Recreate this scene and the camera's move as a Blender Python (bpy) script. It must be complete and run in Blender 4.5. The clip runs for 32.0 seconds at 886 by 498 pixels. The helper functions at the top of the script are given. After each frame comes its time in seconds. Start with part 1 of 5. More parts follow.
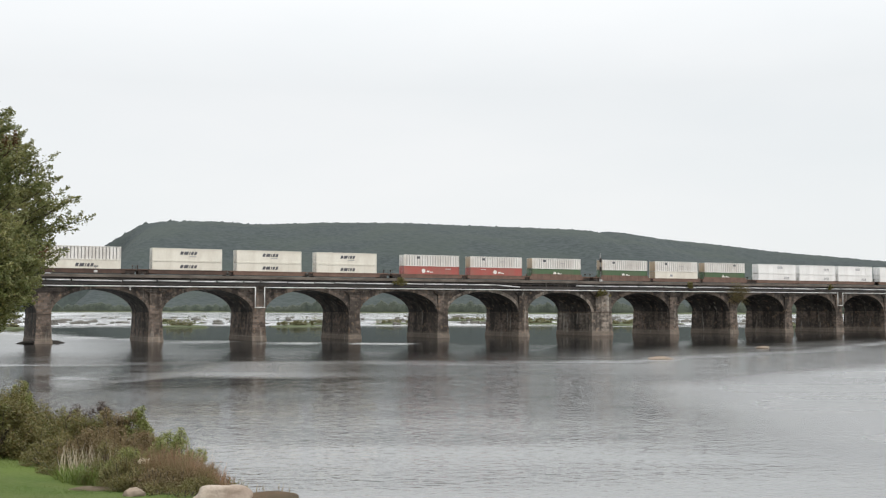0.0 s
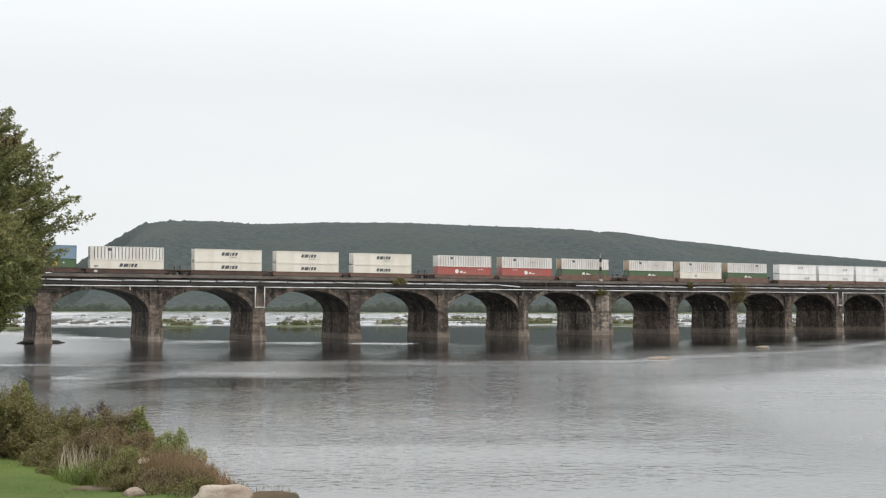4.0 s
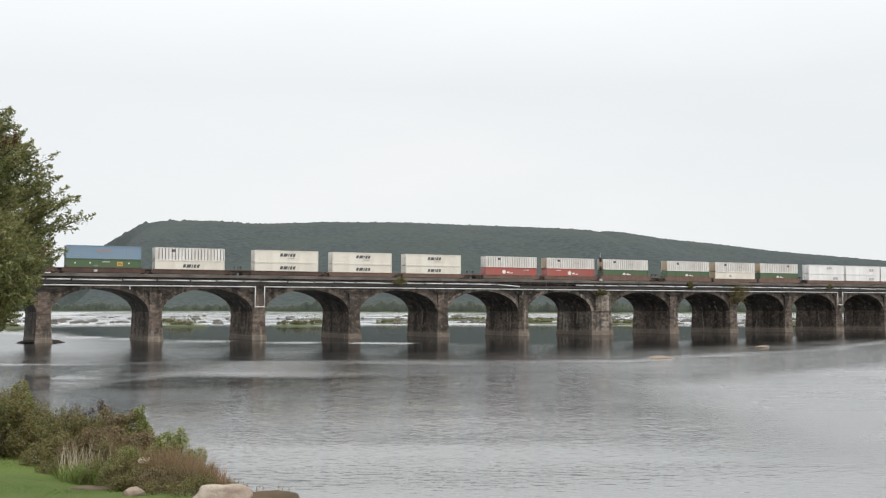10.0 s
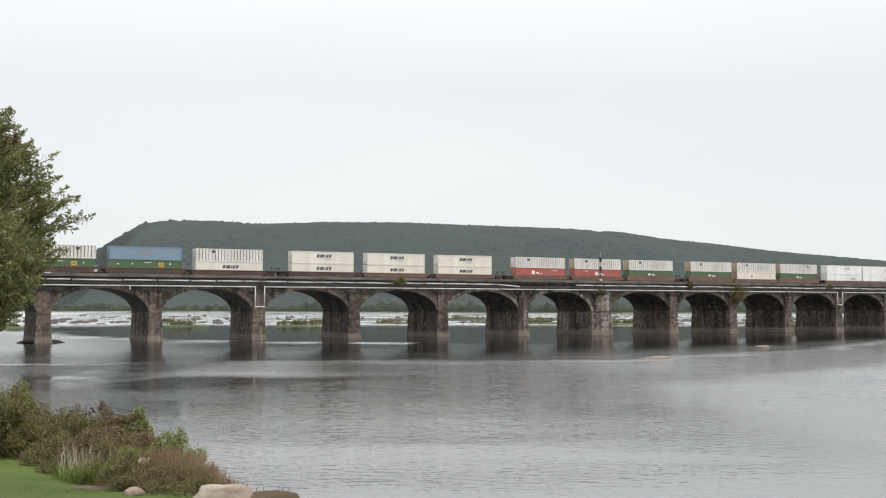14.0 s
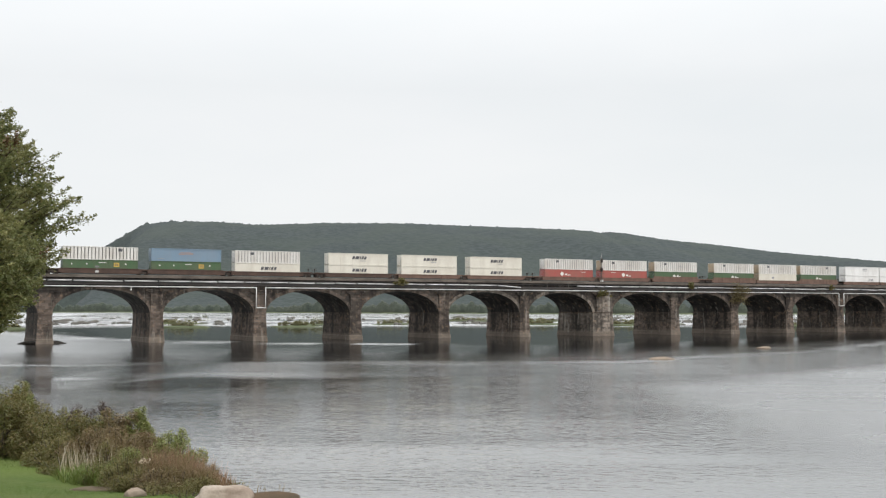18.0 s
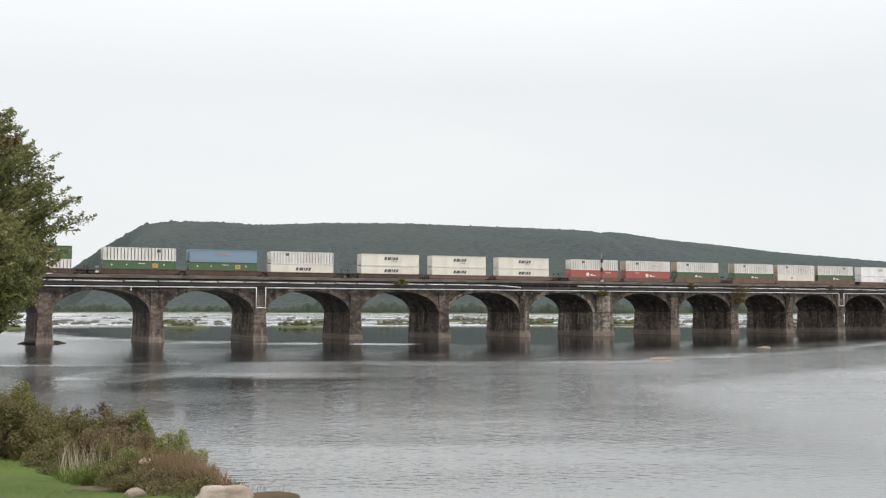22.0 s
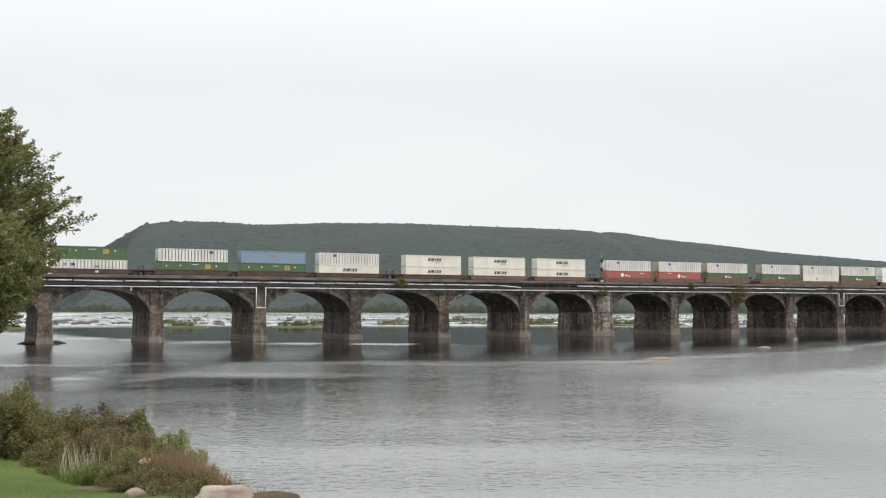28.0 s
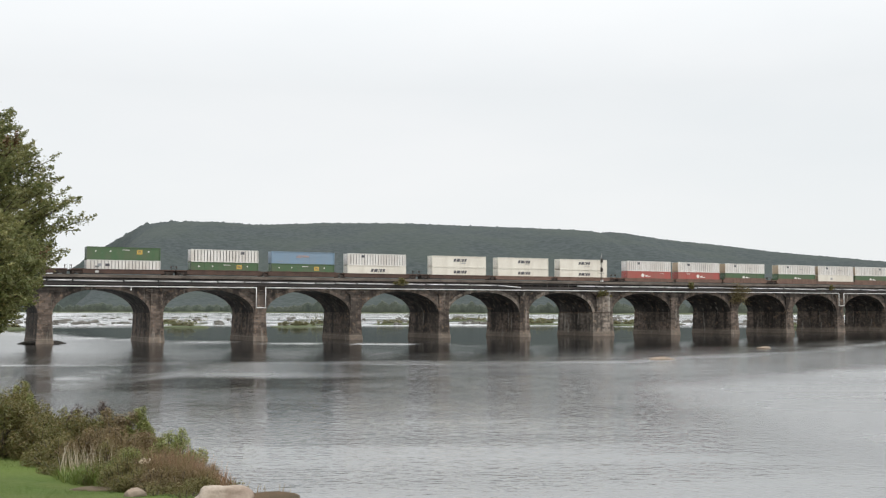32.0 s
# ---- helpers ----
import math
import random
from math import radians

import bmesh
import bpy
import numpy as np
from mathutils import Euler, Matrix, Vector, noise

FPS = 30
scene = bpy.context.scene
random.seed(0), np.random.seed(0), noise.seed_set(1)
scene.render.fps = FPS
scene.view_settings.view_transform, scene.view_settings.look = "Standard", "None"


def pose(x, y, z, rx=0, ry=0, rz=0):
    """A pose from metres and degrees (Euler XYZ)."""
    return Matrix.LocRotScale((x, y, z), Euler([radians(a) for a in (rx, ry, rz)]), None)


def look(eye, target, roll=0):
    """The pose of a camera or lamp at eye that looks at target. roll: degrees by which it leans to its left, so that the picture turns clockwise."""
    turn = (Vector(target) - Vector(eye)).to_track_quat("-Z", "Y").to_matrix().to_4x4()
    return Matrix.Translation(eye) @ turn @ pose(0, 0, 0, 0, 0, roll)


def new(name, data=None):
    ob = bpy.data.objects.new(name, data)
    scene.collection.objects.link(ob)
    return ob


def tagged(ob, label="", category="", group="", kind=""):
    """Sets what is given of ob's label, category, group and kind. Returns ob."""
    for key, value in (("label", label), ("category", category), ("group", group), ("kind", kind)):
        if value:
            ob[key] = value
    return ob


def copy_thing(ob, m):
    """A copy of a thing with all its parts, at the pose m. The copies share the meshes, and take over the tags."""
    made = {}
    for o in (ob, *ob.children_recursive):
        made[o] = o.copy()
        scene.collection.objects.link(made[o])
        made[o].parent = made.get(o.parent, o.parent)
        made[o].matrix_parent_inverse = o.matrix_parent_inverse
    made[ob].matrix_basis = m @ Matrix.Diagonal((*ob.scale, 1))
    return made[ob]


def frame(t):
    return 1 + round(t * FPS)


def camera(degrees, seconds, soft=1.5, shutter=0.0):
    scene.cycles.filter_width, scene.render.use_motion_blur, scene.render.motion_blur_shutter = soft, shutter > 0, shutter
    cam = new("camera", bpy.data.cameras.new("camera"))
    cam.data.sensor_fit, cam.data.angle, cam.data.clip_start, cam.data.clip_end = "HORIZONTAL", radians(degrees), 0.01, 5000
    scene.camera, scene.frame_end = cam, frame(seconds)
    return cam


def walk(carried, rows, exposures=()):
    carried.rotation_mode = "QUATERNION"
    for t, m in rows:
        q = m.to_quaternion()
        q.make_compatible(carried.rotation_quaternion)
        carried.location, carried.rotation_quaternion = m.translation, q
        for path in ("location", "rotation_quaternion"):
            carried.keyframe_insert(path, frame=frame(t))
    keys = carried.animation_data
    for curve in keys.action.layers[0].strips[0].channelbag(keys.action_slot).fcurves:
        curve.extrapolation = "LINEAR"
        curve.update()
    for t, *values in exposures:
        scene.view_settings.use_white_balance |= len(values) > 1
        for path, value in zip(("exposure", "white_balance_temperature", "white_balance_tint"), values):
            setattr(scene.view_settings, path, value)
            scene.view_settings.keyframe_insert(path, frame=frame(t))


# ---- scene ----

# ------------------------------------------------------------ camera
# World: the bridge's near face is y = 0, x runs along it, z = 0 is the river.
EYE = Vector((-37.2, -240.9, 7.515))
YAW, PITCH = radians(28.883), radians(3.148)
FOCAL = 1915.4
AHEAD = Vector((math.sin(YAW), math.cos(YAW), 0))
ASIDE = Vector((math.cos(YAW), -math.sin(YAW), 0))


def aim(dx, dy):
    """The camera's pose, turned right and down by tiny steps (in units of 1 / FOCAL)."""
    yaw, pitch = YAW + dx / FOCAL, PITCH - dy / FOCAL
    way = Vector((math.sin(yaw) * math.cos(pitch), math.cos(yaw) * math.cos(pitch), math.sin(pitch)))
    return look(EYE, EYE + 100 * way)


cam = camera(44.52, 32.0, soft=1.25)
walk(cam, [(0.0, aim(1.8, 0.6)), (3.5, aim(1.8, 0.8)), (5.5, aim(1.8, 1.6)), (16.5, aim(2.0, 1.7)),
           (16.9, aim(0, 0)), (32.0, aim(0, 0))])

# ------------------------------------------------------------ sky and sun
SUN_UP, SUN_TURN = radians(50), radians(150)
world = bpy.data.worlds.new("overcast_sky")
scene.world = world
world.use_nodes = True
wt = world.node_tree
wt.nodes.clear()
w_out = wt.nodes.new("ShaderNodeOutputWorld")
w_mix = wt.nodes.new("ShaderNodeMixShader")
w_blue = wt.nodes.new("ShaderNodeBackground")
w_grey = wt.nodes.new("ShaderNodeBackground")
w_sky = wt.nodes.new("ShaderNodeTexSky")
w_sky.sky_type, w_sky.sun_disc = "NISHITA", False
w_sky.sun_elevation, w_sky.sun_rotation = SUN_UP, SUN_TURN
w_blue.inputs["Strength"].default_value = 0.1
w_co = wt.nodes.new("ShaderNodeTexCoord")
w_map = wt.nodes.new("ShaderNodeMapping")
w_map.inputs["Scale"].default_value = (1.2, 1.2, 4.0)
w_noise = wt.nodes.new("ShaderNodeTexNoise")
w_noise.inputs["Scale"].default_value = 1.6
w_noise.inputs["Detail"].default_value = 5
w_ramp = wt.nodes.new("ShaderNodeValToRGB")
w_ramp.color_ramp.elements[0].position, w_ramp.color_ramp.elements[0].color = 0.3, (0.795, 0.82, 0.832, 1)
w_ramp.color_ramp.elements[1].position, w_ramp.color_ramp.elements[1].color = 0.72, (0.875, 0.88, 0.882, 1)
w_mix.inputs[0].default_value = 0.93
wt.links.new(w_co.outputs["Generated"], w_map.inputs[0])
wt.links.new(w_map.outputs[0], w_noise.inputs["Vector"])
wt.links.new(w_noise.outputs["Fac"], w_ramp.inputs[0])
w_sep = wt.nodes.new("ShaderNodeSeparateXYZ")
w_up = wt.nodes.new("ShaderNodeMapRange")
w_up.inputs["From Min"].default_value, w_up.inputs["From Max"].default_value = 0.2, 1.0
w_up.inputs["To Min"].default_value, w_up.inputs["To Max"].default_value = 1.0, 2.42
wt.links.new(w_co.outputs["Generated"], w_sep.inputs[0])
wt.links.new(w_sep.outputs[2], w_up.inputs["Value"])
wt.links.new(w_up.outputs[0], w_grey.inputs["Strength"])
wt.links.new(w_ramp.outputs[0], w_grey.inputs["Color"])
wt.links.new(w_sky.outputs[0], w_blue.inputs["Color"])
wt.links.new(w_blue.outputs[0], w_mix.inputs[1])
wt.links.new(w_grey.outputs[0], w_mix.inputs[2])
wt.links.new(w_mix.outputs[0], w_out.inputs[0])

sun_data = bpy.data.lights.new("sun", "SUN")
sun_data.energy, sun_data.angle, sun_data.color = 1.35, radians(30), (1.0, 0.96, 0.9)
sun = new("sun", sun_data)
sun.matrix_world = look((0, 0, 0), (-math.sin(SUN_TURN) * math.cos(SUN_UP), -math.cos(SUN_TURN) * math.cos(SUN_UP), -math.sin(SUN_UP)))
scene.view_settings.exposure = 0.12


# ------------------------------------------------------------ materials
def paint(name, rough=0.7, metal=0.0):
    """An empty node material: its tree, its shader, and a shorthand that adds a node."""
    m = bpy.data.materials.new(name)
    m.use_nodes = True
    t = m.node_tree
    b = t.nodes["Principled BSDF"]
    b.inputs["Roughness"].default_value, b.inputs["Metallic"].default_value = rough, metal
    if rough >= 0.8:
        b.inputs["Specular IOR Level"].default_value = 0.15
    return m, t, b


def coords(t, space, stretch=(1, 1, 1)):
    mp = t.nodes.new("ShaderNodeMapping")
    mp.inputs["Scale"].default_value = stretch
    if space == "world":
        t.links.new(t.nodes.new("ShaderNodeNewGeometry").outputs["Position"], mp.inputs[0])
    else:
        t.links.new(t.nodes.new("ShaderNodeTexCoord").outputs["Object"], mp.inputs[0])
    return mp.outputs[0]


def grain(t, vec, scale, detail=4, low=0.35, high=0.65):
    n = t.nodes.new("ShaderNodeTexNoise")
    n.inputs["Scale"].default_value, n.inputs["Detail"].default_value = scale, detail
    t.links.new(vec, n.inputs["Vector"])
    r = t.nodes.new("ShaderNodeMapRange")
    r.inputs["From Min"].default_value, r.inputs["From Max"].default_value = low, high
    t.links.new(n.outputs["Fac"], r.inputs["Value"])
    return r.outputs[0]


def blend(t, fac, a, b):
    mx = t.nodes.new("ShaderNodeMix")
    mx.data_type = "RGBA"
    for sock, v in ((mx.inputs[0], fac), (mx.inputs[6], a), (mx.inputs[7], b)):
        if isinstance(v, (tuple, list)):
            sock.default_value = (*v[:3], 1)
        elif isinstance(v, (int, float)):
            sock.default_value = v
        else:
            t.links.new(v, sock)
    return mx.outputs[2]


def times(t, a, b, op="MULTIPLY"):
    n = t.nodes.new("ShaderNodeMath")
    n.operation = op
    for sock, v in zip(n.inputs, (a, b)):
        if isinstance(v, (int, float)):
            sock.default_value = v
        else:
            t.links.new(v, sock)
    return n.outputs[0]


def relief(t, b, height, strength=0.3, distance=0.02):
    bp = t.nodes.new("ShaderNodeBump")
    bp.inputs["Strength"].default_value, bp.inputs["Distance"].default_value = strength, distance
    t.links.new(height, bp.inputs["Height"])
    t.links.new(bp.outputs[0], b.inputs["Normal"])


def worn(name, colour, dirt, rough=0.6, metal=0.0, scale=1.5, amount=0.5, space="object", stretch=(1, 1, 1), bump=0.15):
    """A painted, stone or metal surface: its colour, large dirt and fine grain."""
    m, t, b = paint(name, rough, metal)
    v = coords(t, space, stretch)
    big = grain(t, v, scale, 5, 0.4, 0.75)
    fine = grain(t, v, scale * 9, 3, 0.3, 0.8)
    c = blend(t, times(t, big, amount), colour, dirt)
    c = blend(t, times(t, fine, amount * 0.5), c, dirt)
    t.links.new(c, b.inputs["Base Color"])
    relief(t, b, fine, bump, 0.01)
    return m


def stone(name, light, dark, mortar, wet=True, course=0.62, odd_share=0.3, streak=0.65):
    """Coursed brownstone blocks with soot, run-down streaks and a pale high-water mark."""
    m, t, b = paint(name, 0.85)
    pos = t.nodes.new("ShaderNodeNewGeometry").outputs["Position"]
    sep = t.nodes.new("ShaderNodeSeparateXYZ")
    t.links.new(pos, sep.inputs[0])
    com = t.nodes.new("ShaderNodeCombineXYZ")
    t.links.new(times(t, sep.outputs[0], sep.outputs[1], "ADD"), com.inputs[0])
    t.links.new(sep.outputs[2], com.inputs[1])
    br = t.nodes.new("ShaderNodeTexBrick")
    br.offset = 0.5
    for key, v in (("Scale", 1.0), ("Mortar Size", 0.035), ("Mortar Smooth", 0.3), ("Brick Width", course * 2.1), ("Row Height", course)):
        br.inputs[key].default_value = v
    br.inputs["Color1"].default_value, br.inputs["Color2"].default_value = (*light, 1), (*[0.45 * a for a in light], 1)
    br.inputs["Mortar"].default_value = (*mortar, 1)
    t.links.new(com.outputs[0], br.inputs["Vector"])
    blot = grain(t, coords(t, "world", (0.12, 0.12, 0.2)), 1.0, 6, 0.42, 0.62)
    c = blend(t, times(t, blot, 0.7), br.outputs["Color"], dark)
    run = grain(t, coords(t, "world", (0.45, 0.45, 0.05)), 1.0, 6, 0.48, 0.64)
    c = blend(t, times(t, run, 0.85), c, [0.6 * a for a in dark])
    soot = grain(t, coords(t, "world", (0.22, 0.22, 0.035)), 1.6, 4, 0.55, 0.66)
    c = blend(t, times(t, soot, 0.8), c, [0.5 * a for a in dark])
    lime = grain(t, coords(t, "world", (0.7, 0.7, 0.08)), 1.3, 5, 0.6, 0.74)
    c = blend(t, times(t, lime, streak), c, (0.36, 0.33, 0.29))
    patch = grain(t, coords(t, "world", (0.5, 0.5, 0.5)), 1.7, 4, 0.58, 0.72)
    c = blend(t, times(t, patch, 0.45), c, (0.30, 0.20, 0.13))
    odd = grain(t, coords(t, "world", (1.0, 1.0, 1.0)), 1.15, 3, 0.56, 0.66)
    c = blend(t, times(t, odd, odd_share), c, [1.6 * a for a in light])
    deep = grain(t, coords(t, "world", (0.9, 0.9, 1.3)), 0.9, 4, 0.52, 0.64)
    c = blend(t, times(t, deep, 0.5), c, [0.55 * a for a in dark])
    if wet:
        edge = t.nodes.new("ShaderNodeMapRange")
        edge.inputs["From Min"].default_value, edge.inputs["From Max"].default_value = 2.0, 1.2
        wob = grain(t, coords(t, "world", (0.6, 0.6, 0.6)), 1.0, 3, 0.2, 0.8)
        t.links.new(times(t, sep.outputs[2], times(t, wob, 0.5), "ADD"), edge.inputs["Value"])
        c = blend(t, times(t, edge.outputs[0], 0.5), c, (0.22, 0.182, 0.148))
    t.links.new(c, b.inputs["Base Color"])
    relief(t, b, br.outputs["Fac"], -0.5, 0.05)
    return m


def leafage(name, a, b_col, c_col, share=0.25, glow=0.35):
    """Leaves: each one its own shade of three, a little light shining through."""
    m, t, b = paint(name, 0.55)
    rnd = t.nodes.new("ShaderNodeNewGeometry").outputs["Random Per Island"]
    r = t.nodes.new("ShaderNodeValToRGB")
    r.color_ramp.elements[0].position, r.color_ramp.elements[0].color = 0.0, (*a, 1)
    r.color_ramp.elements[1].position, r.color_ramp.elements[1].color = 1.0, (*c_col, 1)
    e = r.color_ramp.elements.new(1 - share)
    e.color = (*b_col, 1)
    t.links.new(rnd, r.inputs[0])
    blot = grain(t, coords(t, "object"), 0.7, 3, 0.35, 0.65)
    c = blend(t, times(t, blot, 0.45), r.outputs[0], c_col)
    t.links.new(c, b.inputs["Base Color"])
    thin = t.nodes.new("ShaderNodeBsdfTranslucent")
    t.links.new(c, thin.inputs["Color"])
    mix = t.nodes.new("ShaderNodeMixShader")
    mix.inputs[0].default_value = glow
    t.links.new(b.outputs[0], mix.inputs[1])
    t.links.new(thin.outputs[0], mix.inputs[2])
    t.links.new(mix.outputs[0], t.nodes["Material Output"].inputs[0])
    return m


# the bridge's plan: the middle of each pier along it, the broad one, its width and heights
PIERS = [-71.5, -47.8, -24.0, -0.25, 23.2, 47.1, 71.3, 95.8, 120.1, 145.9, 171.6, 194.6, 217.3, 239.7, 262.3, 285.0, 307.8, 330.6, 353.4, 376.2, 399.0]
FAT = 9
WIDE = 15.85
SPRING, CROWN, WALL_TOP, COPE_TOP = 6.35, 11.78, 14.2, 14.88


def pier_half(i):
    return 3.35 if i == FAT else 1.42


def water_material():
    m, t, b = paint("river_water", 0.04)
    b.inputs["IOR"].default_value = 1.54
    pos = t.nodes.new("ShaderNodeNewGeometry").outputs["Position"]

    def reach(way, shift):
        n = t.nodes.new("ShaderNodeVectorMath")
        n.operation = "DOT_PRODUCT"
        n.inputs[1].default_value = (way.x, way.y, 0)
        t.links.new(pos, n.inputs[0])
        return times(t, n.outputs["Value"], shift, "ADD")

    across, out = reach(ASIDE, -ASIDE.dot(EYE)), reach(AHEAD, -AHEAD.dot(EYE))
    flat = t.nodes.new("ShaderNodeCombineXYZ")
    t.links.new(across, flat.inputs[0])
    t.links.new(out, flat.inputs[1])

    # the ripples drift with the water sheet
    own = t.nodes.new("ShaderNodeTexCoord").outputs["Object"]
    turned = t.nodes.new("ShaderNodeMapping")
    turned.inputs["Rotation"].default_value = (0, 0, YAW)
    t.links.new(own, turned.inputs[0])

    def ripples(sx, sy, detail, low, high, twist=0.0, drifting=False):
        mp = t.nodes.new("ShaderNodeMapping")
        mp.inputs["Scale"].default_value = (sx, sy, 1)
        mp.inputs["Rotation"].default_value = (0, 0, twist)
        t.links.new(turned.outputs[0] if drifting else flat.outputs[0], mp.inputs[0])
        return grain(t, mp.outputs[0], 1.0, detail, low, high)

    def ramp(value, a, b_, lo=0.0, hi=1.0):
        n = t.nodes.new("ShaderNodeMapRange")
        n.interpolation_type = "SMOOTHSTEP"
        n.inputs["From Min"].default_value, n.inputs["From Max"].default_value = a, b_
        n.inputs["To Min"].default_value, n.inputs["To Max"].default_value = lo, hi
        t.links.new(value, n.inputs["Value"])
        return n.outputs[0]

    # the shallow bed shows a little through the water
    bed = ripples(0.02, 0.05, 5, 0.35, 0.65)
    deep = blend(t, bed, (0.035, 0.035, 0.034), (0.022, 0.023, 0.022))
    # paler water off the near bank and down the far side paints in sky sheen
    sheen_zone = times(t, ramp(out, 95, 50), times(t, ramp(across, 3, 28), ramp(out, 215, 170)), "MAXIMUM")
    sheen_tone = blend(t, bed, (0.20, 0.202, 0.20), (0.145, 0.148, 0.15))
    deep = blend(t, sheen_zone, deep, sheen_tone)
    # white water over the ledges upstream, with some sky glare in the white
    ledge = ripples(0.008, 0.026, 8, 0.36, 0.49)
    foam_glare = times(t, times(t, ramp(out, 400, 500), ramp(out, 4000, 3200)), ledge)
    # a smooth pool lies below the bridge; it ends in a riffle that swings away with the bridge
    wander = times(t, ripples(0.022, 0.016, 6, 0.25, 0.75), 24.0)
    edge = t.nodes.new("ShaderNodeMapRange")
    for key, v in (("From Min", 26), ("From Max", 100), ("To Min", -160), ("To Max", -248)):
        edge.inputs[key].default_value = v
    t.links.new(across, edge.inputs["Value"])
    past = times(t, times(t, out, edge.outputs[0], "ADD"), wander, "ADD")
    pool = ramp(past, -2, 16)
    streaks = ripples(0.016, 0.11, 7, 0.46, 0.58, 0.04)
    # a patch just below the pool, slightly whitened to paint in reflected sky
    sky_wash = times(t, ramp(times(t, past, ramp(across, -28, -38, 0.0, 24.0), "ADD"), -44, -26), ramp(past, 20, 0))
    sky_wash = times(t, times(t, sky_wash, ramp(across, 4, -22)), ramp(across, -44, -40))
    rips = times(t, times(t, ramp(past, -56, -20), ramp(past, 1, -8)), ramp(sky_wash, 1, 0))
    crest = times(t, ramp(past, -7, -1), ramp(past, 5, 1))
    # the riffle's white holds both broken water and painted sky reflection
    riffle = times(t, times(t, sky_wash, 0.12), times(t, times(t, crest, times(t, ripples(0.012, 0.02, 3, 0.36, 0.52), ripples(0.025, 0.34, 4, 0.40, 0.56))), 0.55), "MAXIMUM")
    riffle = times(t, riffle, times(t, times(t, streaks, 0.85), times(t, sky_wash, 0.4), "ADD"))
    # a thin line of broken water at the piers' feet
    bow = times(t, times(t, times(t, across, across), -0.0058), times(t, out, -232.0, "ADD"), "ADD")
    bow = times(t, bow, times(t, times(t, wander, 0.5), -4.0, "ADD"), "ADD")
    line = times(t, times(t, ramp(bow, -16, -2), ramp(bow, 9, 2)), ripples(0.03, 0.09, 6, 0.40, 0.54))
    # the current runs broken between the piers and smooth in their wakes
    place = t.nodes.new("ShaderNodeSeparateXYZ")
    t.links.new(pos, place.inputs[0])
    drift = times(t, place.outputs[0], times(t, place.outputs[1], -0.62), "ADD")
    race = None
    for i in range(2, 12):
        off = times(t, times(t, drift, -PIERS[i], "ADD"), 0.0, "ABSOLUTE")
        clear = ramp(off, pier_half(i) + 0.8, pier_half(i) + 4.5)
        race = clear if race is None else times(t, race, clear)
    line = times(t, times(t, line, race), ramp(across, 6, -8))
    foam_glare = times(t, foam_glare, times(t, line, 0.75), "MAXIMUM")
    foam_glare = times(t, foam_glare, riffle, "MAXIMUM")
    t.links.new(blend(t, times(t, foam_glare, 0.95), deep, (0.80, 0.81, 0.82)), b.inputs["Base Color"])
    # still and ruffled bands, drawn out across the stream
    band = ripples(0.012, 0.075, 5, 0.46, 0.60, 0.05)
    puff = ripples(0.03, 0.10, 4, 0.42, 0.60)
    sep = t.nodes.new("ShaderNodeSeparateXYZ")
    t.links.new(pos, sep.inputs[0])
    amp = times(t, times(t, ramp(sep.outputs[1], 5, -4, 0.10, 1.0), times(t, ramp(out, 100, 48, 1.0, 0.42), ramp(sep.outputs[1], -40, -80, 0.5, 1.0))), times(t, times(t, puff, 0.6), 0.6, "ADD"))
    amp = times(t, amp, times(t, times(t, band, ramp(sep.outputs[1], -30, -60)), 0.3), "ADD")
    still = ramp(pool, 0, 1, 1.0, 0.05)
    # wind-ruffled below the bridge, smooth in its lee
    lee = times(t, ramp(across, -70, -55), ramp(across, 13, -14))
    lee = times(t, lee, ramp(out, 150, 130))
    upper = ramp(across, -65, -106, 0.0, 0.27)
    ruffle = times(t, times(t, times(t, ramp(sep.outputs[1], 5, -4, 0.105, 0.235), upper, "MAXIMUM"), ramp(sep.outputs[1], -60, -100, 1.0, 0.8)), ramp(lee, 0, 1, 1.0, 0.25))
    ruffle = times(t, ruffle, ramp(times(t, ramp(across, 4, 26), ramp(out, 178, 140)), 0, 1, 1.0, 1.42))
    ruffle = times(t, ruffle, ramp(times(t, ramp(out, 128, 108), ramp(across, 32, 4)), 0, 1, 1.0, 0.42))
    slick = times(t, times(t, ramp(out, 60, 76), ramp(out, 130, 116)), ramp(across, 26, -6))
    ruffle = times(t, ruffle, ramp(slick, 0, 1, 1.0, 0.6))
    ruffle = times(t, ruffle, ramp(rips, 0, 1, 1.0, 0.36))
    ruffle = times(t, ruffle, times(t, sky_wash, ramp(across, -44, -26, 0.0, 0.26)), "MAXIMUM")
    glassy = times(t, ramp(past, 70, 8, 0.125, 0.18), times(t, ramp(across, -38, -62, 0.0, 0.06), ramp(across, 15, 50, 0.0, 0.02), "ADD"), "ADD")
    glassy = times(t, times(t, glassy, ramp(bow, 26, -14)), ramp(bow, -14, 26, 0.0, 0.055), "ADD")
    ruffle = times(t, times(t, ruffle, ramp(pool, 0, 1, 1.0, 0.0)), times(t, pool, glassy), "ADD")
    gloss = t.nodes.new("ShaderNodeBsdfGlossy")
    gloss.distribution = "BECKMANN"
    t.links.new(times(t, ruffle, times(t, band, 0.02), "ADD"), gloss.inputs["Roughness"])
    amp = times(t, amp, ramp(times(t, lee, ramp(out, 112, 92)), 0, 1, 1.0, 1.0))
    amp = times(t, amp, ramp(times(t, lee, ramp(out, 92, 116)), 0, 1, 1.0, 0.6))
    amp = times(t, times(t, amp, ramp(sky_wash, 0, 1, 1.0, 0.14)), ramp(slick, 0, 1, 1.0, 0.5))
